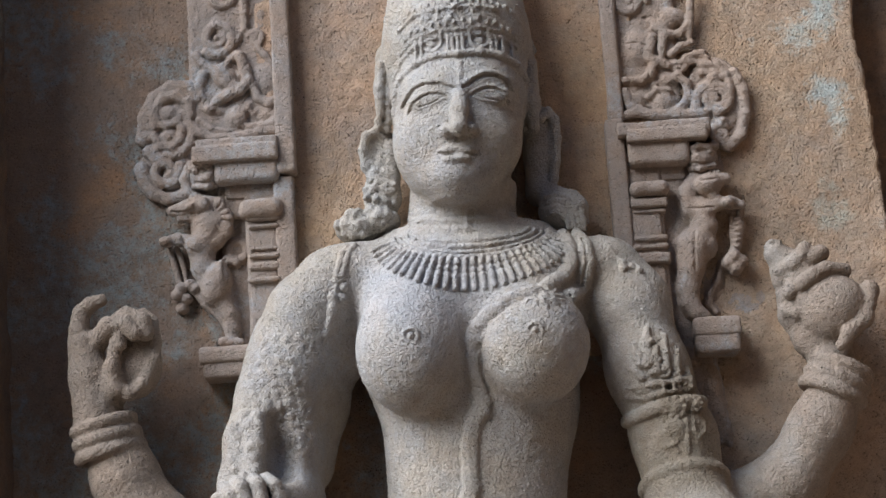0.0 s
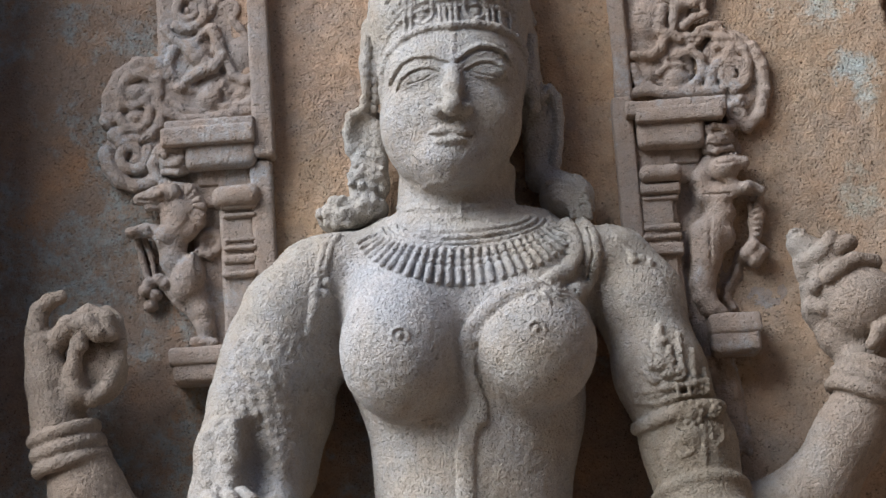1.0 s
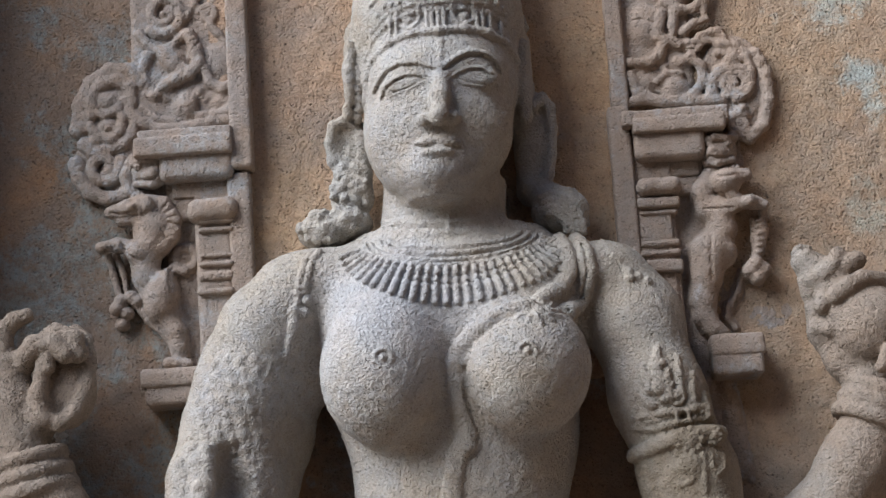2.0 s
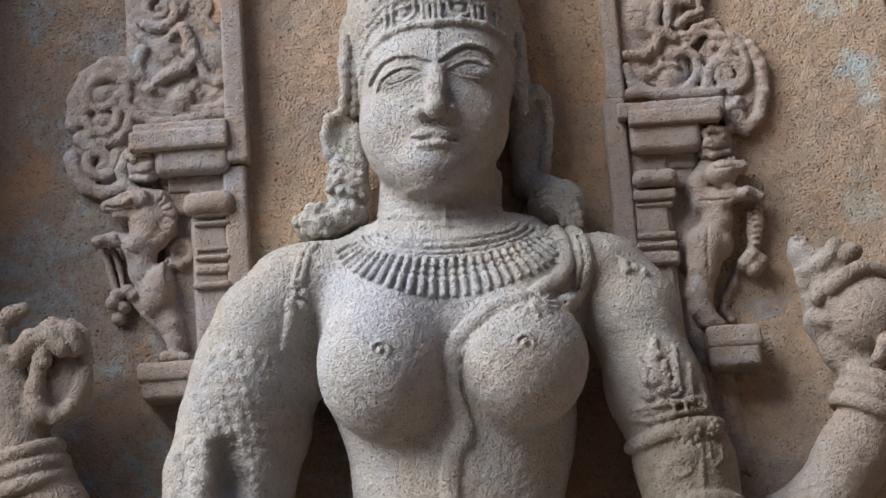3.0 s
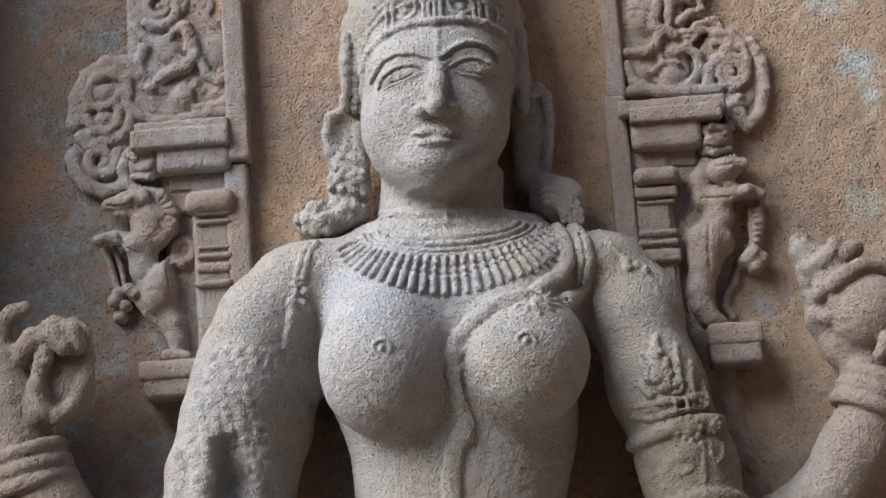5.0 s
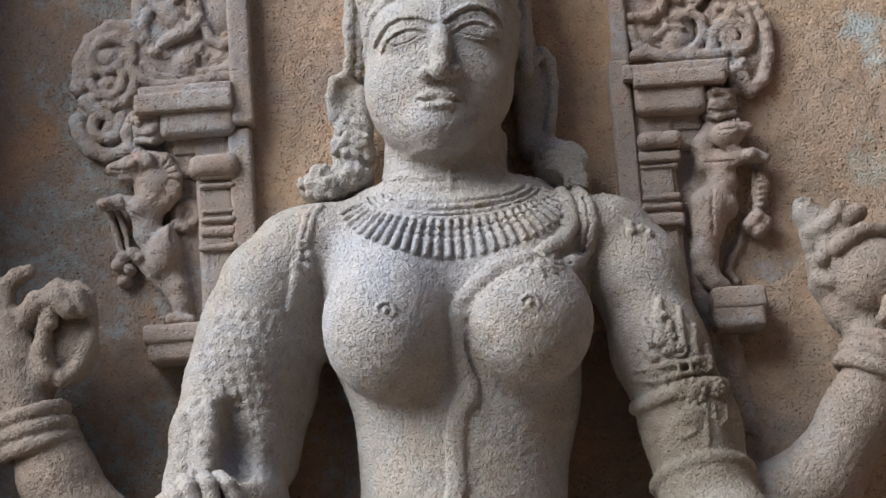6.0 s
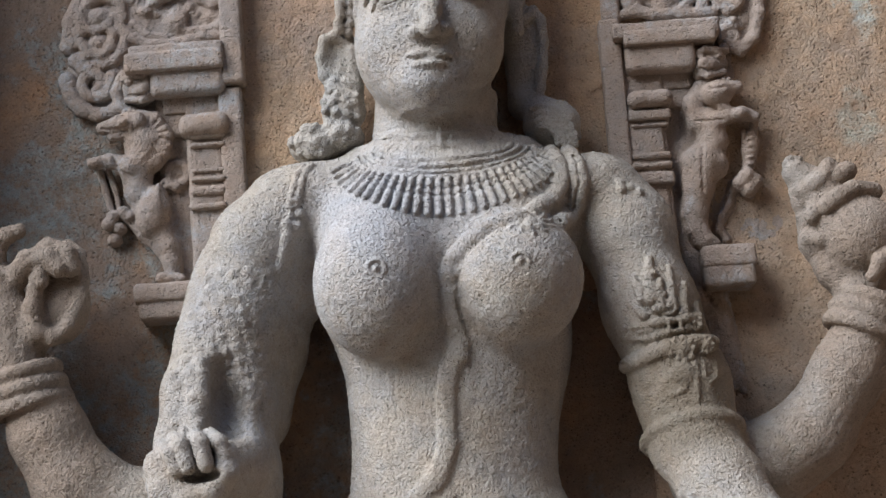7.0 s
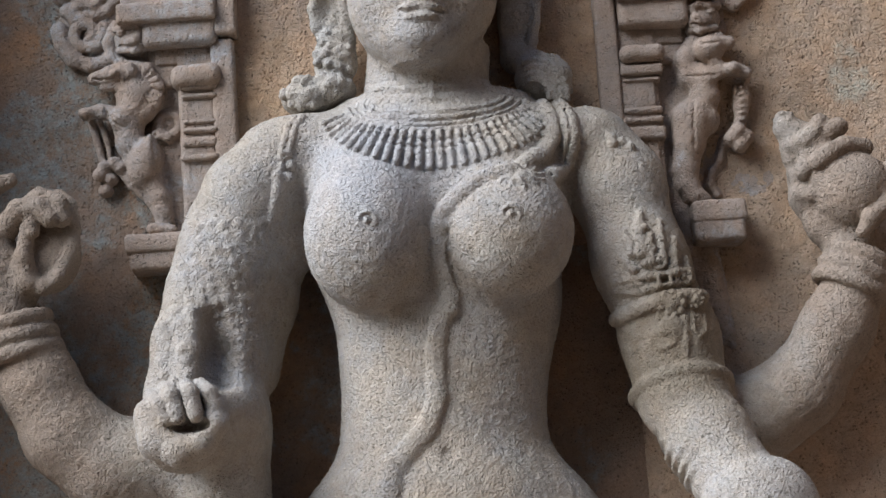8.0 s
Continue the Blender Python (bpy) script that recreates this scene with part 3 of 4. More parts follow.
def scroll_right():
    c = Carving((0.27, -0.13, 3.01), (0.60, 0.0, 3.96), 0.0022)
    rnd = random.Random(8)
    c.slab((0.30, -0.056, 3.165), (0.430, 0.0, 3.94), 0.012, 0.01)
    c.slab((0.40, -0.050, 3.03), (0.50, 0.0, 3.14), 0.01, 0.01)
    c.disc((0.493, 3.186), 0.056, 0.076, -0.058)
    c.disc((0.507, 3.132), 0.040, 0.052, -0.053)
    y = -0.058
    coil(c, (0.494, 3.175), 0.030, 130, -2.1, y - 0.008, 0.0065)
    coil(c, (0.496, 3.104), 0.020, 60, 1.2, y - 0.002, 0.007)
    ribbons(c, [([(0.453, 3.154), (0.455, 3.181), (0.470, 3.200), (0.490, 3.205)], 0.010, 0.007, 0.004),
                ([(0.472, 3.245), (0.500, 3.243), (0.518, 3.222), (0.522, 3.192), (0.514, 3.163), (0.493, 3.146)], 0.007, 0.006, 0.006),
                ([(0.469, 3.230), (0.492, 3.230), (0.506, 3.216)], 0.006, 0.005, 0.006),
                ([(0.427, 3.246), (0.443, 3.263), (0.463, 3.269), (0.484, 3.258)], 0.007, 0.005, 0.004), ([(0.435, 3.239), (0.451, 3.254), (0.479, 3.249)], 0.006, 0.005, 0.003),
                ([(0.533, 3.225), (0.547, 3.192), (0.547, 3.143), (0.534, 3.101), (0.509, 3.080), (0.486, 3.091)], 0.010, 0.009, 0.000),
                ([(0.423, 3.228), (0.440, 3.211), (0.442, 3.186), (0.428, 3.165), (0.410, 3.155)], 0.008, 0.007, 0.005),
                ([(0.367, 3.189), (0.381, 3.202), (0.407, 3.200)], 0.006, 0.005, 0.005),
                ([(0.383, 3.307), (0.375, 3.282), (0.373, 3.264)], 0.008, 0.007, 0.005), ([(0.404, 3.307), (0.399, 3.285), (0.398, 3.269)], 0.008, 0.006, 0.005),
                ([(0.390, 3.329), (0.411, 3.312), (0.437, 3.312), (0.454, 3.329)], 0.007, 0.008, 0.003), ([(0.416, 3.272), (0.435, 3.287), (0.457, 3.292)], 0.008, 0.006, 0.002),
                ([(0.321, 3.224), (0.355, 3.222), (0.373, 3.234), (0.382, 3.259)], 0.007, 0.008, 0.005), ([(0.384, 3.261), (0.407, 3.250)], 0.008, 0.008, 0.003),
                ([(0.321, 3.202), (0.329, 3.174), (0.354, 3.161)], 0.008, 0.007, 0.002),
                ([(0.306, 3.151), (0.337, 3.160), (0.371, 3.153), (0.418, 3.150), (0.467, 3.148)], 0.008, 0.009, 0.004),
                ([(0.464, 3.400), (0.459, 3.343), (0.454, 3.304)], 0.008, 0.006, 0.001)], y)
    swells(c, [((0.394, 3.176), 0.027, 0.024, 0.014), ((0.354, 3.290), 0.034, 0.042, 0.010), ((0.425, 3.347), 0.028, 0.022, 0.010), ((0.491, 3.217), 0.017, 0.017, 0.016),
               ((0.422, 3.251), 0.011, 0.012, 0.010), ((0.313, 3.247), 0.008, 0.009, 0.008), ((0.541, 3.209), 0.010, 0.011, 0.012), ((0.542, 3.186), 0.009, 0.009, 0.010),
               ((0.501, 3.132), 0.012, 0.010, 0.012), ((0.346, 3.189), 0.022, 0.018, 0.006), ((0.405, 3.221), 0.022, 0.016, 0.008), ((0.472, 3.270), 0.016, 0.012, 0.008)], y)
    for i in range(5):
        coil(c, ((0.345, 0.402)[i % 2], 3.385 + 0.08 * i), 0.034, 80 * i, (1.4, -1.4)[i % 2], y - 0.002, 0.008)
    sprigs(c, rnd, 22, 0.312, 0.42, 3.20, 3.93, y + 0.002)
    c.scan()
    for q in ((0.349, 3.351), (0.372, 3.349)):
        c.ball(c.on([q], 0.002)[0], (0.009, 0.006, 0.004), 0.004, cut=True)
    ob = c.skin("carved_scrollwork", CARVED, 0.0008, 71, 110)
    under(ob, mask_head((0.454, 3.061), -0.9, 72), clawed_arm([(0.437, 3.041), (0.453, 3.032), (0.475, 3.032)], 73))
    return tagged(ob, "brown granite scroll with a round curl above the beam", "carving", group="scrollwork")


def lion_left():
    c = Carving((-0.70, -0.15, 2.70), (-0.40, 0.0, 3.08), 0.0022)
    y = -0.06
    # head with an open jaw, brow and ear
    c.cone((-0.508, -0.075, 3.029), (-0.553, -0.075, 3.023), 0.020, 0.011, 0.006)
    c.cone((-0.511, -0.070, 3.011), (-0.539, -0.075, 3.007), 0.010, 0.006, 0.004)
    c.cone((-0.544, -0.085, 3.010), (-0.511, -0.085, 3.013), 0.0035, 0.005, 0.003, cut=True)
    c.ball((-0.516, -0.093, 3.027), (0.008, 0.007, 0.006), 0.003)
    c.ball((-0.492, -0.085, 3.031), (0.010, 0.012, 0.014), 0.004)
    # arched mane, notched along its edge
    stroke(c, [(-0.495, 3.039), (-0.469, 3.032), (-0.455, 3.007), (-0.458, 2.981), (-0.474, 2.961)], 0.014, 0.016, y - 0.006, 0.004)
    for k in range(9):
        g = radians(75 - 22 * k)
        hub = (-0.485, 2.996)
        c.ball((hub[0] + 0.040 * math.cos(g), y - 0.012, hub[1] + 0.042 * math.sin(g)), (0.006, 0.008, 0.006), 0.003)
    c.ball((-0.487, -0.060, 2.997), (0.034, 0.030, 0.040), 0.006)
    # trunk, haunch and legs
    stroke(c, [(-0.492, 2.971), (-0.502, 2.948), (-0.500, 2.914), (-0.490, 2.885)], 0.028, 0.020, y, 0.006)
    c.ball((-0.511, -0.075, 2.954), (0.020, 0.018, 0.018), 0.006)
    c.ball((-0.477, -0.065, 2.878), (0.028, 0.030, 0.044), 0.006, (0, 12, 0))
    stroke(c, [(-0.463, 2.916), (-0.469, 2.888), (-0.469, 2.854)], 0.006, 0.006, y - 0.022, 0.004)
    stroke(c, [(-0.513, 2.960), (-0.544, 2.968), (-0.569, 2.966)], 0.013, 0.010, y - 0.012, 0.004)
    c.ball((-0.568, -0.075, 2.965), (0.013, 0.014, 0.010), 0.004)
    stroke(c, [(-0.565, 2.960), (-0.556, 2.923), (-0.548, 2.889)], 0.006, 0.005, y + 0.008, 0.003)
    stroke(c, [(-0.551, 2.959), (-0.539, 2.922), (-0.535, 2.891)], 0.005, 0.004, y + 0.008, 0.003)
    for q in ((-0.543, -0.060, 2.876), (-0.526, -0.060, 2.881), (-0.551, -0.060, 2.864), (-0.535, -0.055, 2.856), (-0.544, -0.050, 2.839), (-0.517, -0.060, 2.874)):
        c.ball(q, (0.012, 0.014, 0.011), 0.003)
    stroke(c, [(-0.515, 2.872), (-0.497, 2.844), (-0.473, 2.818), (-0.464, 2.800)], 0.011, 0.007, y + 0.004, 0.004)
    stroke(c, [(-0.471, 2.850), (-0.456, 2.820), (-0.451, 2.792), (-0.451, 2.767)], 0.020, 0.012, y, 0.005)
    stroke(c, [(-0.468, 2.766), (-0.437, 2.763)], 0.010, 0.009, y - 0.008, 0.004)
    # ringed tail
    c.ring((-0.435, -0.055, 2.942), (0, 1, 0), 0.017, 0.0065, 0.003)
    c.ball((-0.436, -0.045, 2.944), (0.012, 0.012, 0.012), 0.003)
    stroke(c, [(-0.438, 2.918), (-0.457, 2.925), (-0.467, 2.909)], 0.007, 0.007, y, 0.004)
    c.slab((-0.465, -0.052, 2.74), (-0.41, 0.0, 3.06), 0.008, 0.010)
    c.slab((-0.69, -0.036, 2.71), (-0.41, 0.0, 3.07), 0.004, 0.012)
    c.scan()
    c.tube(c.trail([(-0.553, 3.021), (-0.535, 3.017), (-0.510, 3.021)], 0.0), 0.0024, 0.0018, 0.002, cut=True)
    for q in ((-0.519, 3.037), (-0.491, 3.035)):
        c.ball(c.on([q], 0.001)[0], (0.0045, 0.003, 0.003), 0.002, cut=True)
    for k in range(7):
        g = radians(80 - 24 * k)
        hub = (-0.479, 3.005)
        c.tube(c.on([(hub[0] + f * math.cos(g), hub[1] + f * math.sin(g)) for f in (0.020, 0.028, 0.036)], 0.0), 0.0016, 0.0014, 0.002, cut=True)
    c.tube(c.trail([(-0.456, 2.931), (-0.459, 2.904), (-0.456, 2.866), (-0.443, 2.837)], 0.0), 0.0022, 0.0018, 0.003, cut=True)
    c.tube(c.trail([(-0.537, 2.969), (-0.525, 2.947), (-0.507, 2.936)], 0.0), 0.002, 0.0016, 0.003, cut=True)
    ob = c.skin("carved_lion", CARVED, 0.0007, 81, 110)
    return tagged(ob, "rearing lion figure carved in brown granite, worn smooth", "carving", group="carved lions")


def lion_right():
    c = Carving((0.36, -0.15, 2.74), (0.56, 0.0, 3.08), 0.0022)
    y = -0.06
    c.ball((0.461, -0.075, 3.004), (0.026, 0.028, 0.022), 0.008)
    c.cone((0.468, -0.075, 3.011), (0.494, -0.075, 3.013), 0.015, 0.011, 0.005)
    c.cone((0.462, -0.075, 2.994), (0.469, -0.080, 2.980), 0.012, 0.009, 0.005)
    stroke(c, [(0.438, 3.019), (0.421, 2.992), (0.427, 2.962)], 0.016, 0.02, y, 0.006)
    stroke(c, [(0.443, 2.959), (0.449, 2.927), (0.430, 2.894)], 0.025, 0.022, y, 0.007)
    stroke(c, [(0.425, 2.890), (0.416, 2.853), (0.407, 2.810), (0.414, 2.763)], 0.034, 0.014, y, 0.006)
    c.ball((0.452, -0.060, 2.888), (0.018, 0.02, 0.024), 0.01)
    stroke(c, [(0.454, 2.955), (0.478, 2.967), (0.501, 2.967), (0.519, 2.960)], 0.013, 0.009, y - 0.014)
    c.ball((0.493, -0.085, 2.965), (0.013, 0.014, 0.011), 0.005)
    stroke(c, [(0.518, 2.953), (0.516, 2.921), (0.508, 2.884)], 0.007, 0.008, y + 0.004)
    stroke(c, [(0.500, 2.942), (0.501, 2.908), (0.498, 2.880)], 0.005, 0.006, y + 0.006)
    for q in ((0.498, -0.060, 2.865), (0.510, -0.055, 2.856), (0.500, -0.055, 2.844), (0.487, -0.055, 2.855)):
        c.ball(q, (0.015, 0.018, 0.014), 0.005)
    stroke(c, [(0.475, 2.857), (0.467, 2.824), (0.450, 2.802), (0.444, 2.783), (0.457, 2.765)], 0.005, 0.005, y + 0.018)
    stroke(c, [(0.404, 2.782), (0.423, 2.760), (0.434, 2.755)], 0.016, 0.010, y)
    stroke(c, [(0.403, 2.928), (0.418, 2.965)], 0.008, 0.008, y + 0.014)
    c.slab((0.365, -0.052, 2.75), (0.425, 0.0, 3.06), 0.008, 0.010)
    c.slab((0.365, -0.036, 2.75), (0.555, 0.0, 3.07), 0.004, 0.012)
    c.scan()
    c.tube(c.trail([(0.447, 3.007), (0.464, 3.007), (0.489, 3.013)], 0.0), 0.0024, 0.0018, 0.002, cut=True)
    c.ball(c.on([(0.457, 3.020)], 0.001)[0], (0.004, 0.003, 0.003), 0.002, cut=True)
    c.tube(c.trail([(0.420, 2.960), (0.442, 2.957), (0.466, 2.957)], 0.0), 0.0018, 0.0018, 0.002, cut=True)
    c.tube(c.trail([(0.428, 2.914), (0.422, 2.876), (0.421, 2.838)], 0.0), 0.0016, 0.0014, 0.003, cut=True)
    for k in range(6):
        q = Vector((0.512, 2.938)).lerp(Vector((0.505, 2.884)), k / 5)
        c.ball(c.on([(q.x, q.y)], 0.0)[0], (0.007, 0.006, 0.004), 0.002)
    ob = c.skin("carved_lion", CARVED, 0.0007, 91, 110)
    return tagged(ob, "small lion figure rearing, carved in brown granite", "carving", group="carved lions")


def flame_leaves():
    c = Carving((0.36, -0.12, 2.42), (0.52, 0.0, 2.80), 0.0028)
    y = -0.036
    stroke(c, [(0.388, 2.788), (0.392, 2.736), (0.399, 2.680)], 0.016, 0.018, y, 0.01)
    rnd = random.Random(4)
    for i in range(13):
        a = Vector((0.398, 2.764)).lerp(Vector((0.437, 2.534)), i / 12)
        stroke(c, [(a.x - 0.01, a.y + 0.012), (a.x + 0.016, a.y), (a.x + 0.026 + rnd.uniform(-0.006, 0.006), a.y - 0.018)], 0.010, 0.006, y - 0.004)
    stroke(c, [(0.430, 2.683), (0.436, 2.618), (0.433, 2.525)], 0.016, 0.014, y, 0.01)
    c.slab((0.365, -0.033, 2.43), (0.515, 0.0, 2.79), 0.004, 0.016)
    ob = c.skin("carved_leaves", CARVED, 0.0012, 95, 80)
    return tagged(ob, "strip of flame leaves carved beside the arm", "carving")


scroll_left()
scroll_right()
lion_left()
lion_right()
flame_leaves()


# ---- the statue: one carved figure ----
def statue():
    s = Carving((-0.80, -0.44, 2.03), (0.80, 0.02, 3.14), 0.0024)
    # trunk
    s.loft([(2.942, 0.002, -0.090, 0.139, 0.085), (2.907, 0.001, -0.105, 0.197, 0.115), (2.857, -0.001, -0.120, 0.227, 0.130), (2.782, -0.005, -0.125, 0.216, 0.135),
            (2.673, -0.012, -0.120, 0.200, 0.135), (2.583, 0.004, -0.115, 0.182, 0.125), (2.502, -0.008, -0.110, 0.166, 0.122), (2.404, -0.017, -0.110, 0.162, 0.123),
            (2.359, -0.019, -0.110, 0.169, 0.126), (2.323, -0.020, -0.110, 0.204, 0.130), (2.295, -0.020, -0.110, 0.232, 0.135), (2.191, -0.027, -0.110, 0.282, 0.150), (2.061, -0.036, -0.110, 0.289, 0.160)], 0.03)
    s.ball((-0.012, -0.160, 2.284), (0.131, 0.075, 0.078), 0.05)
    for p in ((-0.098, -0.205, 2.775), (0.092, -0.203, 2.765)):
        s.ball(p, (0.085, 0.070, 0.085), 0.05)
    s.ball((-0.115, -0.232, 2.697), (0.098, 0.098, 0.117), 0.024)
    s.ball((0.105, -0.232, 2.689), (0.100, 0.098, 0.106), 0.024)
    s.ball((-0.010, -0.245, 2.356), 0.011, 0.012, cut=True)
    # neck and head, carved finer
    h = Carving((-0.33, -0.36, 2.90), (0.28, 0.02, 3.72), 0.00165)
    s.loft([(2.990, -0.003, -0.115, 0.096, 0.082), (2.964, -0.007, -0.110, 0.099, 0.090), (2.920, -0.005, -0.110, 0.110, 0.100)], 0.025)
    h.loft([(3.019, -0.001, -0.115, 0.100, 0.085), (2.964, -0.007, -0.110, 0.101, 0.092), (2.931, -0.005, -0.110, 0.105, 0.095)], 0.012)
    h.loft([(2.981, -0.014, -0.185, 0.030, 0.055), (2.989, -0.014, -0.180, 0.050, 0.075), (3.003, -0.013, -0.172, 0.072, 0.095), (3.018, -0.013, -0.166, 0.088, 0.106), (3.037, -0.011, -0.160, 0.100, 0.114),
            (3.072, -0.007, -0.150, 0.112, 0.127), (3.117, -0.003, -0.145, 0.121, 0.132), (3.166, 0.002, -0.140, 0.126, 0.131), (3.216, 0.005, -0.135, 0.128, 0.129),
            (3.267, 0.009, -0.130, 0.127, 0.125), (3.320, 0.011, -0.120, 0.122, 0.120)], 0.012)
    h.ball((-0.013, -0.180, 3.012), (0.073, 0.088, 0.032), 0.03)
    h.ball((-0.014, -0.222, 3.001), (0.038, 0.05, 0.028), 0.05)
    for p in ((-0.065, -0.200, 3.084), (0.054, -0.200, 3.076)):
        h.ball(p, (0.050, 0.052, 0.052), 0.045)
    # crown, tall and tapering
    h.loft([(3.188, -0.004, -0.090, 0.148, 0.115), (3.240, 0.001, -0.100, 0.148, 0.130), (3.271, 0.004, -0.130, 0.144, 0.137), (3.322, 0.005, -0.125, 0.141, 0.145), (3.393, 0.006, -0.108, 0.128, 0.126), (3.534, 0.013, -0.088, 0.114, 0.100), (3.703, 0.022, -0.080, 0.093, 0.085), (3.792, 0.026, -0.090, 0.044, 0.050)], 0.006)
    h.ball((0.003, -0.205, 3.182), (0.103, 0.072, 0.057), 0.02)
    h.tube([(0.132, -0.080, 3.264), (0.129, -0.080, 3.175), (0.141, -0.075, 3.127)], 0.024, 0.024, 0.02)
    h.tube([(0.145, -0.070, 3.138), (0.147, -0.070, 3.079), (0.142, -0.070, 3.011)], 0.026, 0.026, 0.02)
    h.tube([(0.154, -0.085, 3.008), (0.175, -0.095, 2.985), (0.197, -0.100, 2.970)], 0.020, 0.028, 0.02)
    h.scan()
    # arms: near pair
    s.tube([(-0.264, -0.125, 2.837), (-0.304, -0.130, 2.795), (-0.339, -0.135, 2.695), (-0.364, -0.135, 2.532), (-0.366, -0.130, 2.425), (-0.368, -0.110, 2.285)], 0.068, 0.075, 0.03)
    s.tube([(-0.231, -0.100, 2.842), (-0.256, -0.090, 2.734), (-0.292, -0.085, 2.627), (-0.318, -0.080, 2.520)], 0.050, 0.046, 0.03)
    s.ball((-0.205, -0.120, 2.875), (0.091, 0.078, 0.050), 0.04)
    s.tube([(0.255, -0.120, 2.828), (0.288, -0.130, 2.772), (0.311, -0.145, 2.644), (0.347, -0.155, 2.517), (0.357, -0.165, 2.434)], 0.070, 0.073, 0.03)
    s.ball((0.196, -0.120, 2.853), (0.091, 0.078, 0.049), 0.04)
    # forearm and fist, brought forward
    s.tube([(-0.365, -0.180, 2.446), (-0.411, -0.250, 2.411)], 0.075, 0.063, 0.02)
    s.tube([(-0.421, -0.195, 2.470), (-0.409, -0.185, 2.546), (-0.395, -0.160, 2.616)], 0.050, 0.026, 0.02)
    s.tube([(-0.366, -0.130, 2.753), (-0.393, -0.155, 2.646), (-0.417, -0.185, 2.559)], 0.038, 0.042, 0.03)
    s.tube([(-0.405, -0.240, 2.464), (-0.399, -0.237, 2.538), (-0.393, -0.222, 2.591)], 0.021, 0.015, 0.008)
    s.tube([(-0.436, -0.200, 2.484), (-0.413, -0.200, 2.562), (-0.383, -0.190, 2.597)], 0.037, 0.030, 0.02)
    s.ball((-0.415, -0.258, 2.419), (0.066, 0.055, 0.059), 0.015)
    s.tube([(-0.454, -0.285, 2.436), (-0.447, -0.295, 2.395), (-0.411, -0.305, 2.376), (-0.376, -0.310, 2.388), (-0.355, -0.310, 2.415), (-0.353, -0.300, 2.444)], 0.027, 0.017, 0.010)
    s.ball((-0.393, -0.335, 2.412), (0.033, 0.042, 0.012), 0.006, cut=True)
    for knuckles in ([(-0.454, -0.275, 2.466), (-0.435, -0.318, 2.447), (-0.426, -0.318, 2.425)], [(-0.432, -0.280, 2.475), (-0.417, -0.325, 2.459), (-0.409, -0.325, 2.426)],
                     [(-0.404, -0.280, 2.479), (-0.389, -0.328, 2.461), (-0.382, -0.328, 2.427)], [(-0.380, -0.275, 2.476), (-0.362, -0.315, 2.459), (-0.353, -0.315, 2.439)]):
        s.tube(knuckles, 0.013, 0.012, 0.003)
    # the other forearm, lowered
    s.tube([(0.359, -0.185, 2.409), (0.388, -0.215, 2.352), (0.416, -0.250, 2.282), (0.441, -0.270, 2.211)], 0.066, 0.057, 0.02)
    s.ball((0.444, -0.290, 2.231), (0.090, 0.06, 0.085), 0.008)
    for i in range(4):
        s.ring(Vector((0.375, -0.205, 2.345)).lerp(Vector((0.398, -0.235, 2.302)), i / 3), Vector((0.416, -0.250, 2.282)) - Vector((0.388, -0.215, 2.352)), 0.058, 0.004, 0.008)
    # far pair, raised beside the figure
    s.tube([(-0.427, -0.100, 2.379), (-0.541, -0.115, 2.376), (-0.608, -0.130, 2.433), (-0.648, -0.140, 2.515), (-0.663, -0.145, 2.578)], 0.080, 0.050, 0.03)
    s.tube([(0.389, -0.100, 2.377), (0.490, -0.100, 2.393), (0.550, -0.110, 2.428), (0.616, -0.120, 2.522), (0.653, -0.120, 2.592)], 0.070, 0.049, 0.03)
    s.scan()

    # face
    h.tube([(0.008, -0.262, 3.181), (0.001, -0.286, 3.120), (-0.003, -0.302, 3.082)], 0.011, 0.016, 0.012)
    for p in ((-0.023, -0.278, 3.084), (0.018, -0.276, 3.085)):
        h.ball(p, (0.0145, 0.017, 0.0115), 0.007)
    h.cone((-0.004, -0.283, 3.069), (-0.005, -0.281, 3.061), 0.003, 0.005, 0.008, cut=True)
    mouth = h.on([(-0.021, 3.049), (0.006, 3.047), (-0.009, 3.030)], -0.002)
    h.ball(mouth[0], (0.022, 0.010, 0.0085), 0.006, (0, -9, 0))
    h.ball(mouth[1], (0.022, 0.010, 0.0085), 0.006, (0, 9, 0))
    h.ball(mouth[2], (0.027, 0.011, 0.0085), 0.005)
    h.scan()
    h.tube(h.trail([(-0.042, 3.044), (-0.025, 3.040), (-0.009, 3.038), (0.007, 3.038), (0.025, 3.038)], 0.0), 0.002, 0.002, 0.003, cut=True)
    for c in ((-0.056, 3.149), (0.060, 3.154)):
        h.ball(h.on([c], -0.009)[0], (0.035, 0.0125, 0.017), 0.014)
    h.scan()
    for upper, lower in ((((-0.092, 3.135), (-0.082, 3.148), (-0.069, 3.157), (-0.052, 3.163), (-0.036, 3.161), (-0.022, 3.154)), ((-0.088, 3.135), (-0.070, 3.138), (-0.048, 3.142), (-0.024, 3.152))),
                         (((0.024, 3.153), (0.036, 3.160), (0.050, 3.166), (0.068, 3.166), (0.083, 3.158), (0.094, 3.145)), ((0.026, 3.152), (0.045, 3.145), (0.070, 3.141), (0.093, 3.144)))):
        h.tube([(x, y, z + 0.0015) for x, y, z in h.on(upper, -0.0006)], 0.003, 0.003, 0.003)
        h.tube([(x, y, z - 0.003) for x, y, z in h.on(lower, -0.001)], 0.002, 0.002, 0.003)
        h.tube(h.on(lower, 0.0002), 0.001, 0.001, 0.002, cut=True)
        h.tube([(x, y, z - 0.0025) for x, y, z in h.trail(upper, 0.0004)], 0.0016, 0.0016, 0.003, cut=True)
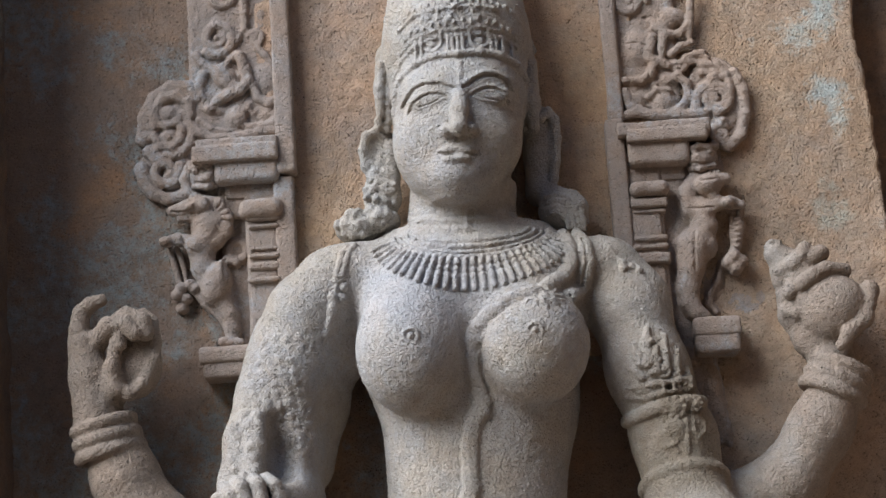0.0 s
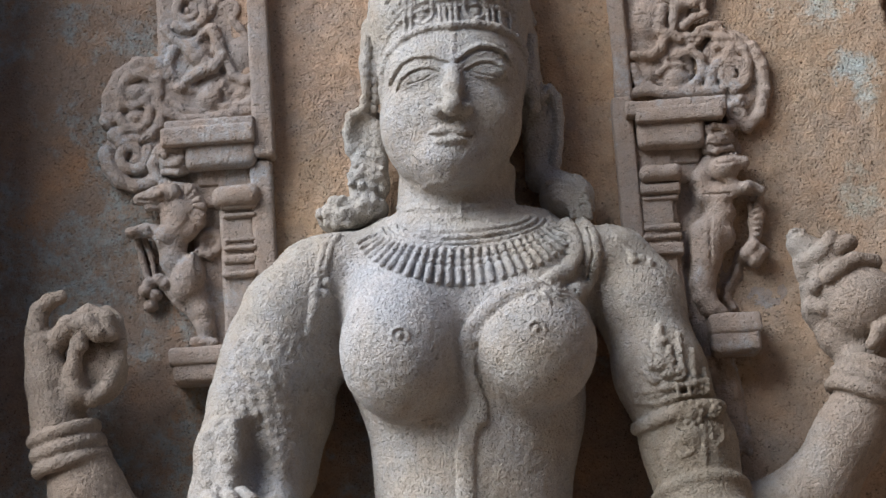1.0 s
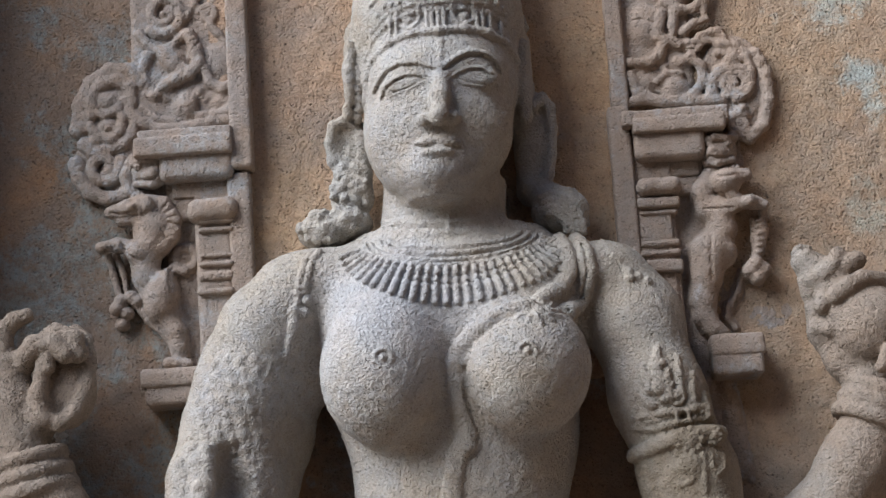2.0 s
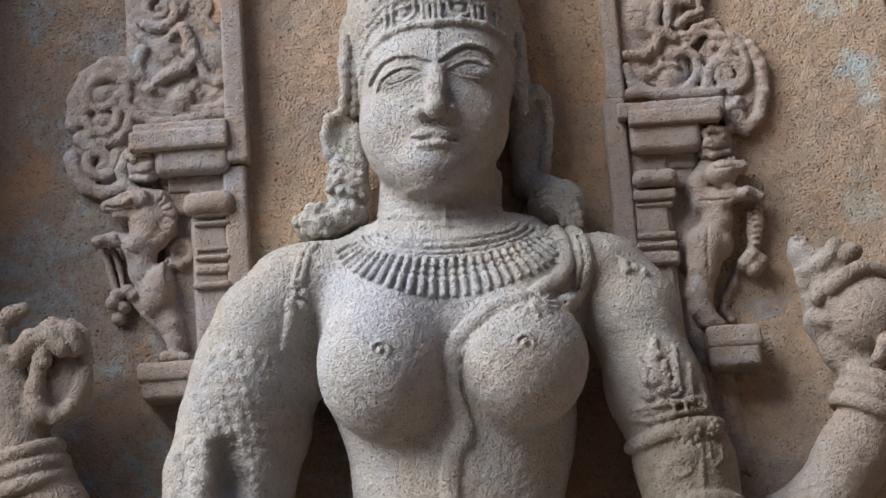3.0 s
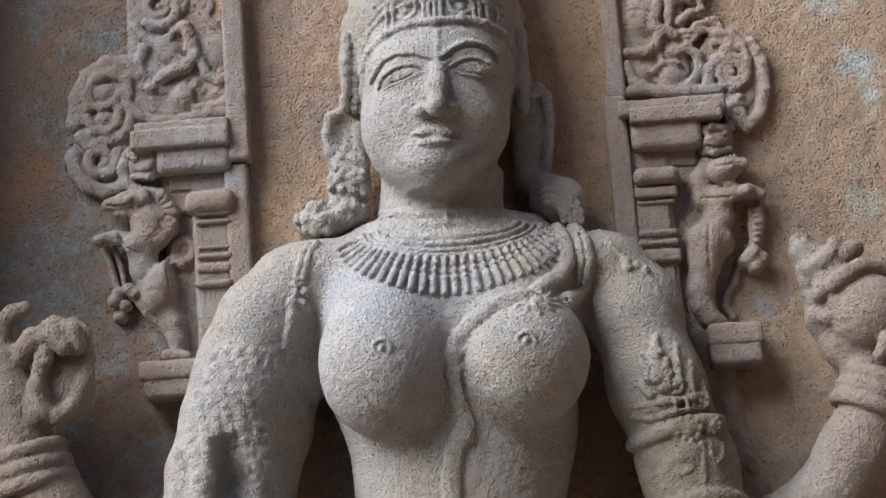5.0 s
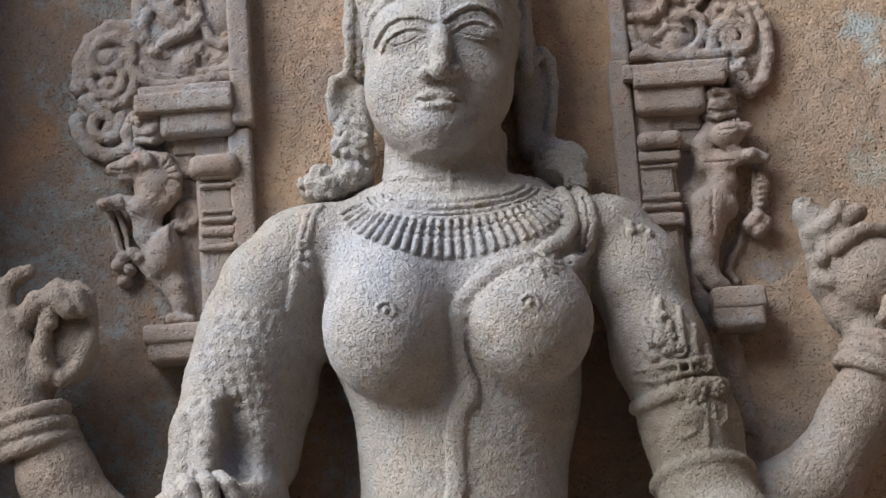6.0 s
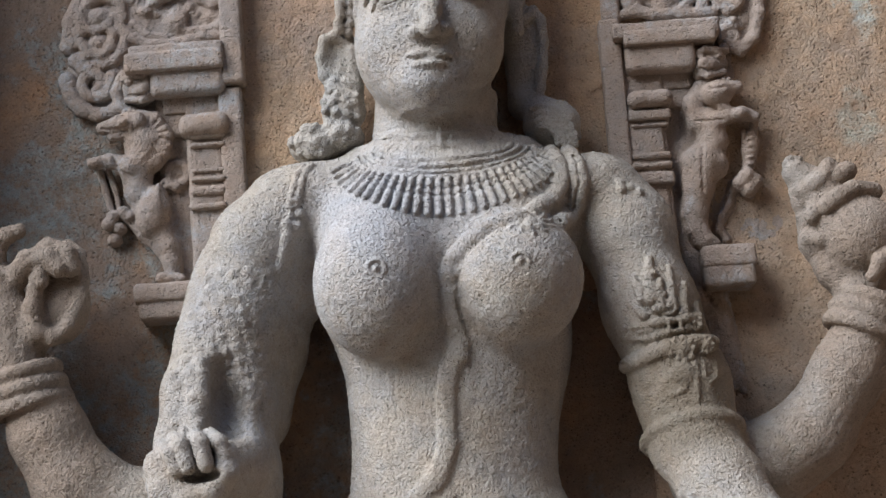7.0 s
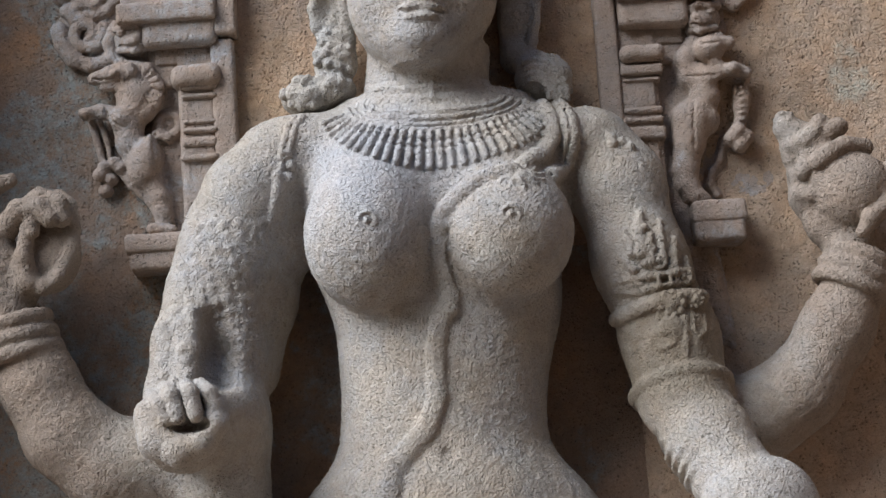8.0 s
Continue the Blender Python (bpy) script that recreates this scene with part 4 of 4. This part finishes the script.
    for brow in (((-0.103, 3.156), (-0.094, 3.167), (-0.080, 3.180), (-0.060, 3.185), (-0.031, 3.180), (-0.005, 3.169)),
                 ((0.011, 3.168), (0.030, 3.183), (0.051, 3.193), (0.071, 3.194), (0.090, 3.185), (0.101, 3.170))):
        h.tube(h.trail(brow, -0.0012), 0.003, 0.003, 0.006)
        deep = 0.0011 if brow[0][0] < 0 else 0.0018
        h.tube([(x, y, z - 0.005) for x, y, z in h.trail(brow, 0.0004)], deep, deep, 0.005, cut=True)
    h.scan()
    h.tube(h.on([(0.008, 3.214), (0.005, 3.173)], -0.001), 0.006, 0.004, 0.003)

    # ears and hanging ornaments
    for side in ([(-0.142, -0.130, 3.118), (-0.158, -0.140, 3.134), (-0.176, -0.140, 3.126), (-0.184, -0.135, 3.100), (-0.180, -0.130, 3.069), (-0.166, -0.130, 3.045), (-0.156, -0.130, 3.037)],
                 [(0.154, -0.105, 3.148), (0.168, -0.105, 3.160), (0.180, -0.100, 3.145), (0.182, -0.098, 3.107), (0.177, -0.096, 3.064), (0.170, -0.096, 3.031), (0.159, -0.096, 3.010)]):
        h.tube(side, 0.008, 0.009, 0.006)
        inner = [(x + (0.012 if x < 0 else -0.012), y + 0.02, z) for x, y, z in side]
        h.tube(inner, 0.014, 0.014, 0.006)
    h.tube([(-0.133, -0.130, 3.107), (-0.133, -0.125, 3.046), (-0.133, -0.120, 3.004)], 0.012, 0.017, 0.008)
    rnd = random.Random(5)
    for c, n, w, tall, r in (((-0.156, -0.130, 3.013), 46, 26, 46, 7), ((-0.201, -0.130, 2.957), 60, 36, 27, 8), ((-0.160, -0.130, 2.966), 34, 30, 20, 7)):
        h.ball((c[0], c[1] + 0.02, c[2]), (w * 0.00125, 0.036, tall * 0.0012), 0.01)
        for i in range(n):
            a, q = rnd.uniform(0, 6.28), math.sqrt(rnd.random())
            h.ball((c[0] + w * 0.00115 * q * math.cos(a), c[1] - 0.005 - 0.010 * (1 - q) + rnd.uniform(-0.004, 0.004), c[2] + tall * 0.001 * q * math.sin(a)), r * 0.0009 * rnd.uniform(0.7, 1.2), 0.005)
    h.ball((0.183, -0.105, 2.964), (0.047, 0.03, 0.035), 0.014)
    hub = (0.167, -0.130, 2.928)
    for a, b in ((60, 72), (49, 58), (38, 45), (26, 32)):
        fold = [(hub[0] + a * 0.00087 * math.cos(g), hub[2] + b * 0.00087 * math.sin(g)) for g in np.linspace(1.9, -0.1, 9)]
        h.tube([(float(x), -0.128 - 0.0001 * (60 - a), float(z)) for x, z in fold], 0.004, 0.005, 0.004)
    h.ball((-0.160, -0.118, 3.091), (0.026, 0.022, 0.047), 0.008)
    h.ball((-0.161, -0.145, 3.091), (0.010, 0.012, 0.023), 0.006, cut=True)
    h.ball((0.163, -0.080, 3.094), (0.022, 0.02, 0.065), 0.008)
    h.scan()
    h.ball((0.190, -0.095, 2.975), (0.037, 0.03, 0.028), 0.008)
    for fold in ([(0.152, -0.122, 2.988), (0.183, -0.130, 2.976), (0.203, -0.128, 2.964)], [(0.146, -0.122, 2.968), (0.177, -0.130, 2.956), (0.204, -0.122, 2.946)],
                 [(0.199, -0.120, 2.997), (0.212, -0.122, 2.974), (0.215, -0.115, 2.943)], [(0.207, -0.110, 2.997), (0.223, -0.110, 2.970), (0.225, -0.100, 2.943)]):
        h.tube(fold, 0.005, 0.006, 0.003)
    # locks of hair beside the temple
    for i in range(16):
        a = Vector((-0.127, -0.160, 3.257)).lerp(Vector((-0.140, -0.140, 3.138)), i / 15)
        for dx in (-0.011, 0.004):
            h.ball((a.x + dx + rnd.uniform(-0.003, 0.003), a.y + 0.3 * dx, a.z + rnd.uniform(-0.003, 0.003)), 0.008, 0.004)
        b = Vector((0.142, -0.150, 3.239)).lerp(Vector((0.140, -0.120, 3.123)), i / 15)
        h.ball(b, 0.010, 0.004)
    h.tube([(-0.132, -0.100, 3.297), (-0.140, -0.100, 3.229), (-0.140, -0.105, 3.168)], 0.018, 0.016, 0.01)
    h.tube([(-0.139, -0.118, 3.272), (-0.144, -0.120, 3.227), (-0.145, -0.125, 3.182), (-0.139, -0.130, 3.152)], 0.010, 0.008, 0.006)
    h.ball((0.135, -0.100, 3.192), (0.017, 0.05, 0.061), 0.01)

    # crown band with plaques
    h.scan()
    rim = [(-0.119, 3.151), (-0.114, 3.186), (-0.100, 3.211), (-0.072, 3.228), (-0.035, 3.235), (0.006, 3.234), (0.048, 3.237), (0.084, 3.233), (0.115, 3.223), (0.130, 3.205)]
    h.tube(h.on(rim, 0.004), 0.007, 0.007, 0.004)
    top = [(x, z + 0.036) for x, z in rim[1:9]]
    h.tube(h.on(top, 0.001), 0.004, 0.004, 0.003)
    h.tube(h.on([(x, z + 0.048) for x, z in rim[1:9]], 0.0), 0.003, 0.003, 0.003)
    h.tube(h.on([(x, z + 0.088) for x, z in rim[2:8]], 0.001), 0.005, 0.005, 0.003)
    for u in (0, 1):
        cx, cz = ((-0.040, 3.260), (0.047, 3.260))[u]
        for k in range(9):
            a0, a1 = math.pi * (1 + k / 9), math.pi * (1 + (k + 1) / 9)
            h.tube(h.on([(cx + 0.017 * math.cos(a0), cz + 0.004 + 0.017 * math.sin(a0)), (cx + 0.017 * math.cos(a1), cz + 0.004 + 0.017 * math.sin(a1))], 0.001), 0.003, 0.003, 0.003)
        for dx in (-0.017, 0.017):
            h.tube(h.on([(cx + dx, cz + 0.004), (cx + dx, cz + 0.017)], 0.001), 0.003, 0.003, 0.003)
        h.ball(h.on([(cx, cz)], 0.0)[0], (0.010, 0.006, 0.008), 0.003)
    for q in ((-0.011, 3.254), (-0.003, 3.255), (0.007, 3.255), (0.016, 3.255), (0.068, 3.255), (0.077, 3.252), (0.089, 3.253), (-0.071, 3.254), (-0.060, 3.256), (0.106, 3.245)):
        h.tube(h.on([(q[0], q[1] - 0.016), (q[0], q[1] + 0.016)], 0.001), 0.004, 0.004, 0.002)
    h.scan()
    # rows of knobs, loops and small curls round the crown
    for lift, gap, size in ((0.060, 0.014, 0.0042), (0.100, 0.013, 0.0042)):
        row = [(x, z + lift) for x, z in rim[2:9]]
        run = h.trail(row, 0.0, 12)
        step_on = 0.0
        for a, b in zip(run, run[1:]):
            step_on += math.dist(a, b)
            if step_on > gap:
                step_on = 0.0
                h.ball((b[0], b[1], b[2] + rnd.uniform(-0.004, 0.004)), (size * rnd.uniform(0.7, 1.1), 0.005, size * rnd.uniform(0.8, 1.6)), 0.003)
    for i in range(190):
        z = rnd.uniform(3.285, 3.60)
        x = rnd.uniform(-0.125, 0.115) * (1 - 1.2 * max(0, z - 3.34)) - 0.004
        p = h.on([(x, z)], 0.0)[0]
        if p[1] > -0.08 or z < 3.29 + 2.2 * x * x:
            continue
        a, bend = rnd.uniform(0, 6.28), rnd.choice((-1.1, 1.1))
        h.tube(h.on([(x, z), (x + 0.007 * math.cos(a), z + 0.007 * math.sin(a)), (x + 0.011 * math.cos(a + bend), z + 0.011 * math.sin(a + bend))], 0.0005), 0.003, 0.002, 0.003)
    # plumes hanging at the side of the crown
    for a, b in (((0.108, -0.170, 3.345), (0.136, -0.130, 3.272)), ((0.091, -0.190, 3.333), (0.108, -0.170, 3.260)), ((0.122, -0.140, 3.360), (0.150, -0.100, 3.284))):
        h.tube([a, tuple(Vector(a).lerp(Vector(b), 0.5)), b], 0.005, 0.007, 0.004)

    # neck band, collar and strings of drop beads
    h.scan()
    s.scan()
    c0, cx = (0.007, 2.918), 0.00089

    def arc(a, b, lo, hi, n, lift=0.0):
        out = []
        for i in range(n + 1):
            g = radians(lo + (hi - lo) * i / n)
            out.append((c0[0] + a * cx * math.cos(g), c0[1] - b * cx * math.sin(g)))
        return s.on(out, lift)

    for f in (s, h):
        f.tube(f.on([(-0.104, 2.960), (-0.079, 2.945), (-0.038, 2.937), (0.002, 2.935), (0.047, 2.936), (0.089, 2.949)], 0.0), 0.004, 0.004, 0.003)
        f.tube(f.on([(-0.104, 2.952), (-0.079, 2.937), (-0.039, 2.929), (0.001, 2.926), (0.046, 2.927)], 0.002), 0.002, 0.002, 0.003, cut=True)
        f.cone(*f.on([(0.002, 2.952), (0.001, 2.914)], 0.0), 0.004, 0.004, 0.003)
    for a, b, r in ((118, 33, 6), (133, 46, 7), (148, 60, 5), (160, 70, 7)):
        s.tube(arc(a, b, 4, 176, 22, 0.001), r * 0.00087, r * 0.00087, 0.003)
    for a, b in ((126, 40), (141, 53), (154, 65)):
        s.tube(arc(a, b, 4, 176, 22, 0.004), 0.002, 0.002, 0.003, cut=True)
    n = 29
    for i in range(n):
        g = 12 + 156 * i / (n - 1)
        ins, mid = arc(166, 76, g, g + 0.1, 1, 0.003)[0], arc(174, 89, g, g + 0.1, 1, 0.004)[0]
        s.cone(ins, Vector(ins).lerp(Vector(mid), 0.7), 0.0048, 0.0056, 0.0015)
        a, b = arc(186, 109, g, g + 0.1, 1, 0.003)[0], arc(207, 140, g, g + 0.1, 1, 0.003)[0]
        s.cone(Vector(a).lerp(Vector(b), 0.12), b, 0.0066, 0.0052, 0.0015)
        s.ball(Vector(mid).lerp(Vector(a), 0.5), (0.0056, 0.0055, 0.0062), 0.0015)
        s.cone(mid, a, 0.0022, 0.0022, 0.0015)

    # scarf and cords
    band = [(0.199, 2.912), (0.212, 2.877), (0.214, 2.843), (0.202, 2.803), (0.176, 2.770)]
    s.tube(s.trail(band, 0.003), 0.012, 0.015, 0.003, 0.55)
    s.tube(s.trail(band, 0.011), 0.002, 0.002, 0.003, cut=True)
    s.tube(s.trail([(0.175, 2.906), (0.184, 2.870), (0.183, 2.839), (0.164, 2.808), (0.131, 2.784)], 0.002), 0.012, 0.013, 0.003, 0.55)
    knot = (0.127, 2.764)
    for i in range(11):
        a = radians(-200 + 33 * i)
        s.tube(s.on([knot, (knot[0] + 0.018 * math.cos(a), knot[1] + 0.012 * math.sin(a)), (knot[0] + 0.036 * math.cos(a + 0.3), knot[1] + 0.021 * math.sin(a + 0.3))], 0.0), 0.006, 0.004, 0.003)
    cord = [(0.117, 2.772), (0.073, 2.764), (0.037, 2.747), (0.009, 2.725), (-0.004, 2.692), (-0.004, 2.649), (0.006, 2.601), (0.004, 2.575), (0.000, 2.576), (-0.015, 2.551), (-0.020, 2.512), (-0.023, 2.469), (-0.022, 2.438)]
    s.tube(s.trail(cord, 0.003), 0.013, 0.013, 0.003, 0.5)
    s.tube(s.trail([(0.068, 2.751), (0.041, 2.736), (0.022, 2.718), (0.011, 2.689), (0.009, 2.646), (0.020, 2.607)], 0.003), 0.003, 0.003, 0.003, cut=True)
    s.tube(s.trail([(-0.022, 2.443), (-0.033, 2.413), (-0.047, 2.388), (-0.075, 2.360), (-0.100, 2.331), (-0.109, 2.289)], 0.003), 0.013, 0.021, 0.003, 0.5)
    strap = [(-0.206, 2.908), (-0.218, 2.891), (-0.225, 2.868), (-0.234, 2.842)]
    s.tube(s.trail(strap, 0.001), 0.005, 0.005, 0.002)
    s.tube(s.trail([(x - 0.012, z) for x, z in strap], 0.0), 0.004, 0.004, 0.002)
    for i in range(7):
        q = Vector((-0.229, 2.891)).lerp(Vector((-0.245, 2.828)), i / 6)
        s.ball(s.on([(q.x, q.y)], 0.002)[0], 0.005, 0.002)
    for q, r in (((-0.231, 2.829), 10), ((-0.238, 2.810), 13), ((-0.251, 2.812), 10), ((-0.246, 2.826), 8)):
        s.ball(s.on([q], 0.0)[0], r * 0.00087, 0.002)
    s.tube(s.trail([(-0.251, 2.799), (-0.258, 2.776), (-0.264, 2.757), (-0.269, 2.737)], 0.001), 0.008, 0.004, 0.004)
    for q in ((0.278, 2.838), (0.293, 2.830), (0.307, 2.823), (0.279, 2.827)):
        s.ball(s.on([q], 0.0)[0], 0.009, 0.003)
    s.tube(s.on([(0.242, 2.899), (0.257, 2.867), (0.272, 2.845)], -0.003), 0.004, 0.005, 0.004)
    for q in ((-0.111, 2.703), (0.106, 2.698)):
        p = s.on([q], -0.001)[0]
        s.ring(p, (0, 1, 0.15), 0.013, 0.003, 0.003)
        s.ball(p, 0.006, 0.003)

    # armlet with its leaf crest, bands and loops
    for pts, r in (([(0.311, 2.709), (0.305, 2.681), (0.308, 2.645)], 13), ([(0.341, 2.696), (0.339, 2.666), (0.339, 2.634)], 9),
                   ([(0.363, 2.669), (0.359, 2.642), (0.357, 2.613)], 9), ([(0.379, 2.636), (0.378, 2.620), (0.372, 2.601)], 10),
                   ([(0.323, 2.671), (0.319, 2.654), (0.321, 2.629)], 11), ([(0.286, 2.682), (0.286, 2.667), (0.293, 2.644)], 10),
                   ([(0.273, 2.644), (0.283, 2.631), (0.294, 2.619)], 8)):
        s.tube(s.on(pts, 0.001), r * 0.00048, r * 0.00087, 0.003)
    for q, r in (((0.292, 2.662), 8), ((0.303, 2.641), 9), ((0.313, 2.627), 8), ((0.350, 2.620), 7), ((0.367, 2.614), 7), ((0.326, 2.650), 6), ((0.301, 2.664), 7), ((0.315, 2.685), 6)):
        s.ball(s.on([q], 0.003)[0], r * 0.0009, 0.002)
    s.scan()
    boss = s.on([(0.333, 2.629)], 0.003)[0]
    s.ring(boss, (0, 1, 0), 0.010, 0.003, 0.002)
    s.ball(boss, 0.006, 0.002)
    for pts, r in (([(0.265, 2.605), (0.291, 2.604), (0.317, 2.607), (0.351, 2.609), (0.382, 2.615)], 6), ([(0.267, 2.590), (0.294, 2.583), (0.324, 2.588), (0.354, 2.592), (0.386, 2.600)], 6),
                   ([(0.264, 2.551), (0.287, 2.554), (0.313, 2.561), (0.357, 2.570), (0.398, 2.574)], 14)):
        s.tube(s.trail(pts, 0.0), r * 0.00087, r * 0.00087, 0.004)
    s.scan()
    square = s.on([(0.330, 2.607), (0.348, 2.608), (0.349, 2.591), (0.330, 2.590), (0.330, 2.607)], 0.002)
    s.tube(square, 0.003, 0.003, 0.002)
    s.ball(s.on([(0.339, 2.599)], 0.004)[0], 0.006, 0.002, cut=True)
    for i in range(9):
        q = Vector((0.272, 2.594)).lerp(Vector((0.321, 2.597)), i / 8) if i < 6 else Vector((0.359, 2.600)).lerp(Vector((0.381, 2.607)), (i - 6) / 2)
        s.ball(s.on([(q.x, q.y)], 0.001)[0], 0.005, 0.002)
    for q, r in (((0.346, 2.560), 20), ((0.383, 2.566), 14)):
        p = s.on([q], 0.001)[0]
        for i in range(9):
            a = 2 * math.pi * i / 9
            s.ball((p[0] + r * 0.00087 * math.cos(a), p[1] + 0.002, p[2] + r * 0.00087 * math.sin(a)), r * 0.00031, 0.002)
        s.ball(p, (r * 0.0006, 0.006, r * 0.0006), 0.002)
    p = s.on([(0.342, 2.523)], 0.0)[0]
    s.ball(p, (0.020, 0.007, 0.017), 0.003)
    s.tube(s.on([(0.308, 2.515), (0.313, 2.501), (0.326, 2.492), (0.342, 2.497), (0.353, 2.511)], 0.0), 0.004, 0.004, 0.002)
    s.tube(s.on([(0.377, 2.540), (0.377, 2.518), (0.385, 2.507), (0.395, 2.516), (0.398, 2.542)], 0.001), 0.003, 0.003, 0.002)
    s.tube(s.on([(0.364, 2.538), (0.363, 2.503), (0.361, 2.470)], -0.001), 0.006, 0.004, 0.003)
    s.ring((0.357, -0.165, 2.434), Vector((0.359, -0.190, 2.396)) - Vector((0.352, -0.165, 2.479)), 0.074, 0.010, 0.006, 1.1)

    # eroded scale pattern on the other upper arm
    s.scan()
    s.tube(s.on([(-0.362, 2.572), (-0.361, 2.541), (-0.358, 2.498)], -0.001), 0.008, 0.016, 0.022, cut=True)
    s.tube(s.on([(-0.361, 2.585), (-0.356, 2.536), (-0.351, 2.491)], -0.002), 0.010, 0.013, 0.03, cut=True)
    s.scan()
    for i in range(170):
        u, v = rnd.random(), rnd.random()
        a = Vector((-0.362, 2.452)).lerp(Vector((-0.262, 2.431)), u)
        b = Vector((-0.345, 2.744)).lerp(Vector((-0.246, 2.744)), u)
        q = a.lerp(b, v)
        r = rnd.uniform(0.0025, 0.0052)
        s.ball(s.on([(q.x, q.y)], r * 0.84)[0], (r, r, r * rnd.uniform(0.8, 1.6)), 0.003, cut=True)
    # plates of the outer side, set close like cobbles
    plates = []
    for i in range(14):
        for j in range(6):
            q = Vector((-0.472, 2.480)).lerp(Vector((-0.385, 2.735)), i / 13) + Vector((0.019 * j + 0.0095 * (i % 2) + rnd.uniform(-0.002, 0.002), rnd.uniform(-0.003, 0.003)))
            near = s.on([(q.x, q.y), (q.x - 0.011, q.y), (q.x + 0.011, q.y)], -0.0044)
            if q.x < -0.368 + 0.005 * i and max(p[1] for p in near) - min(p[1] for p in near) < 0.014 and near[0][1] < -0.1:
                plates.append(near[0])
    for p in plates:
        s.ball(p, (0.0098, 0.0075, 0.0105), 0.002)

    # bracelets of the raised arms
    def bangles(c, axis, big, n, gap, small):
        axis = Vector(axis).normalized()
        for i in range(n):
            s.ring(Vector(c) + axis * gap * (i - (n - 1) / 2), axis, big + 0.002 * (n - i), small, 0.006, 1.2)

    bangles((-0.677, -0.145, 2.587), Vector((-0.686, -0.145, 2.626)) - Vector((-0.669, -0.140, 2.548)), 0.052, 3, 0.025, 0.010)
    bangles((0.655, -0.120, 2.608), Vector((0.674, -0.120, 2.646)) - Vector((0.640, -0.120, 2.575)), 0.050, 3, 0.024, 0.010)

    # open hand with a raised finger and a ring of thumb and finger
    s.tube([(-0.694, -0.145, 2.632), (-0.704, -0.150, 2.700), (-0.712, -0.155, 2.763)], 0.045, 0.031, 0.012)
    s.tube([(-0.721, -0.160, 2.763), (-0.720, -0.165, 2.788), (-0.715, -0.165, 2.818)], 0.020, 0.017, 0.004)
    s.tube([(-0.715, -0.165, 2.818), (-0.697, -0.170, 2.833), (-0.678, -0.170, 2.839)], 0.016, 0.012, 0.004)
    s.ball((-0.618, -0.150, 2.722), (0.046, 0.028, 0.066), 0.010)
    s.tube([(-0.650, -0.185, 2.755), (-0.658, -0.185, 2.712), (-0.652, -0.180, 2.672), (-0.629, -0.175, 2.661), (-0.605, -0.172, 2.677), (-0.585, -0.165, 2.721), (-0.579, -0.165, 2.754)], 0.012, 0.011, 0.010)
    s.ball((-0.663, -0.152, 2.681), (0.031, 0.036, 0.042), 0.012)
    for pts, r in (([(-0.687, -0.165, 2.763), (-0.662, -0.185, 2.785), (-0.631, -0.190, 2.786), (-0.613, -0.190, 2.770)], 21), ([(-0.657, -0.165, 2.791), (-0.629, -0.180, 2.805), (-0.600, -0.185, 2.793), (-0.595, -0.185, 2.768)], 18),
                   ([(-0.604, -0.155, 2.808), (-0.587, -0.165, 2.792), (-0.580, -0.165, 2.757)], 15), ([(-0.642, -0.190, 2.766), (-0.640, -0.190, 2.749)], 13)):
        s.tube(pts, r * 0.00098, r * 0.00078, 0.003)

    # hand with a shell
    s.ball((0.660, -0.125, 2.736), (0.069, 0.065, 0.067), 0.005)
    s.tube([(0.633, -0.115, 2.766), (0.601, -0.115, 2.815), (0.569, -0.118, 2.851)], 0.057, 0.023, 0.008)
    s.cone((0.570, -0.120, 2.841), (0.561, -0.120, 2.868), 0.017, 0.011, 0.004)
    s.tube([(0.551, -0.125, 2.864), (0.561, -0.130, 2.873), (0.577, -0.130, 2.871)], 0.005, 0.004, 0.003)
    for pts, r in (([(0.575, -0.135, 2.818), (0.593, -0.145, 2.824), (0.608, -0.143, 2.838), (0.620, -0.132, 2.854)], 17), ([(0.628, -0.140, 2.834), (0.648, -0.130, 2.845)], 19),
                   ([(0.605, -0.160, 2.784), (0.626, -0.163, 2.797), (0.651, -0.150, 2.810), (0.687, -0.130, 2.808)], 17), ([(0.584, -0.145, 2.773), (0.595, -0.142, 2.793)], 17),
                   ([(0.568, -0.120, 2.819), (0.571, -0.120, 2.797)], 18), ([(0.576, -0.120, 2.778), (0.580, -0.120, 2.762)], 18), ([(0.579, -0.125, 2.742), (0.598, -0.140, 2.735)], 18)):
        s.tube(pts, r * 0.00087, r * 0.00087, 0.003)
    s.tube([(0.582, -0.100, 2.770), (0.590, -0.105, 2.738), (0.619, -0.110, 2.690), (0.653, -0.115, 2.656)], 0.019, 0.040, 0.012)
    s.tube([(0.661, -0.175, 2.663), (0.676, -0.178, 2.684), (0.710, -0.165, 2.710), (0.728, -0.140, 2.767)], 0.011, 0.019, 0.005)
    (v0, q0), (v1, q1) = s.shell(0.0008, 7, 110), h.shell(0.0006, 7, 110)
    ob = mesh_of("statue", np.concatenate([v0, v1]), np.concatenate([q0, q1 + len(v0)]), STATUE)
    return tagged(ob, "weathered grey granite temple statue carved in high relief", "statue")


statue()
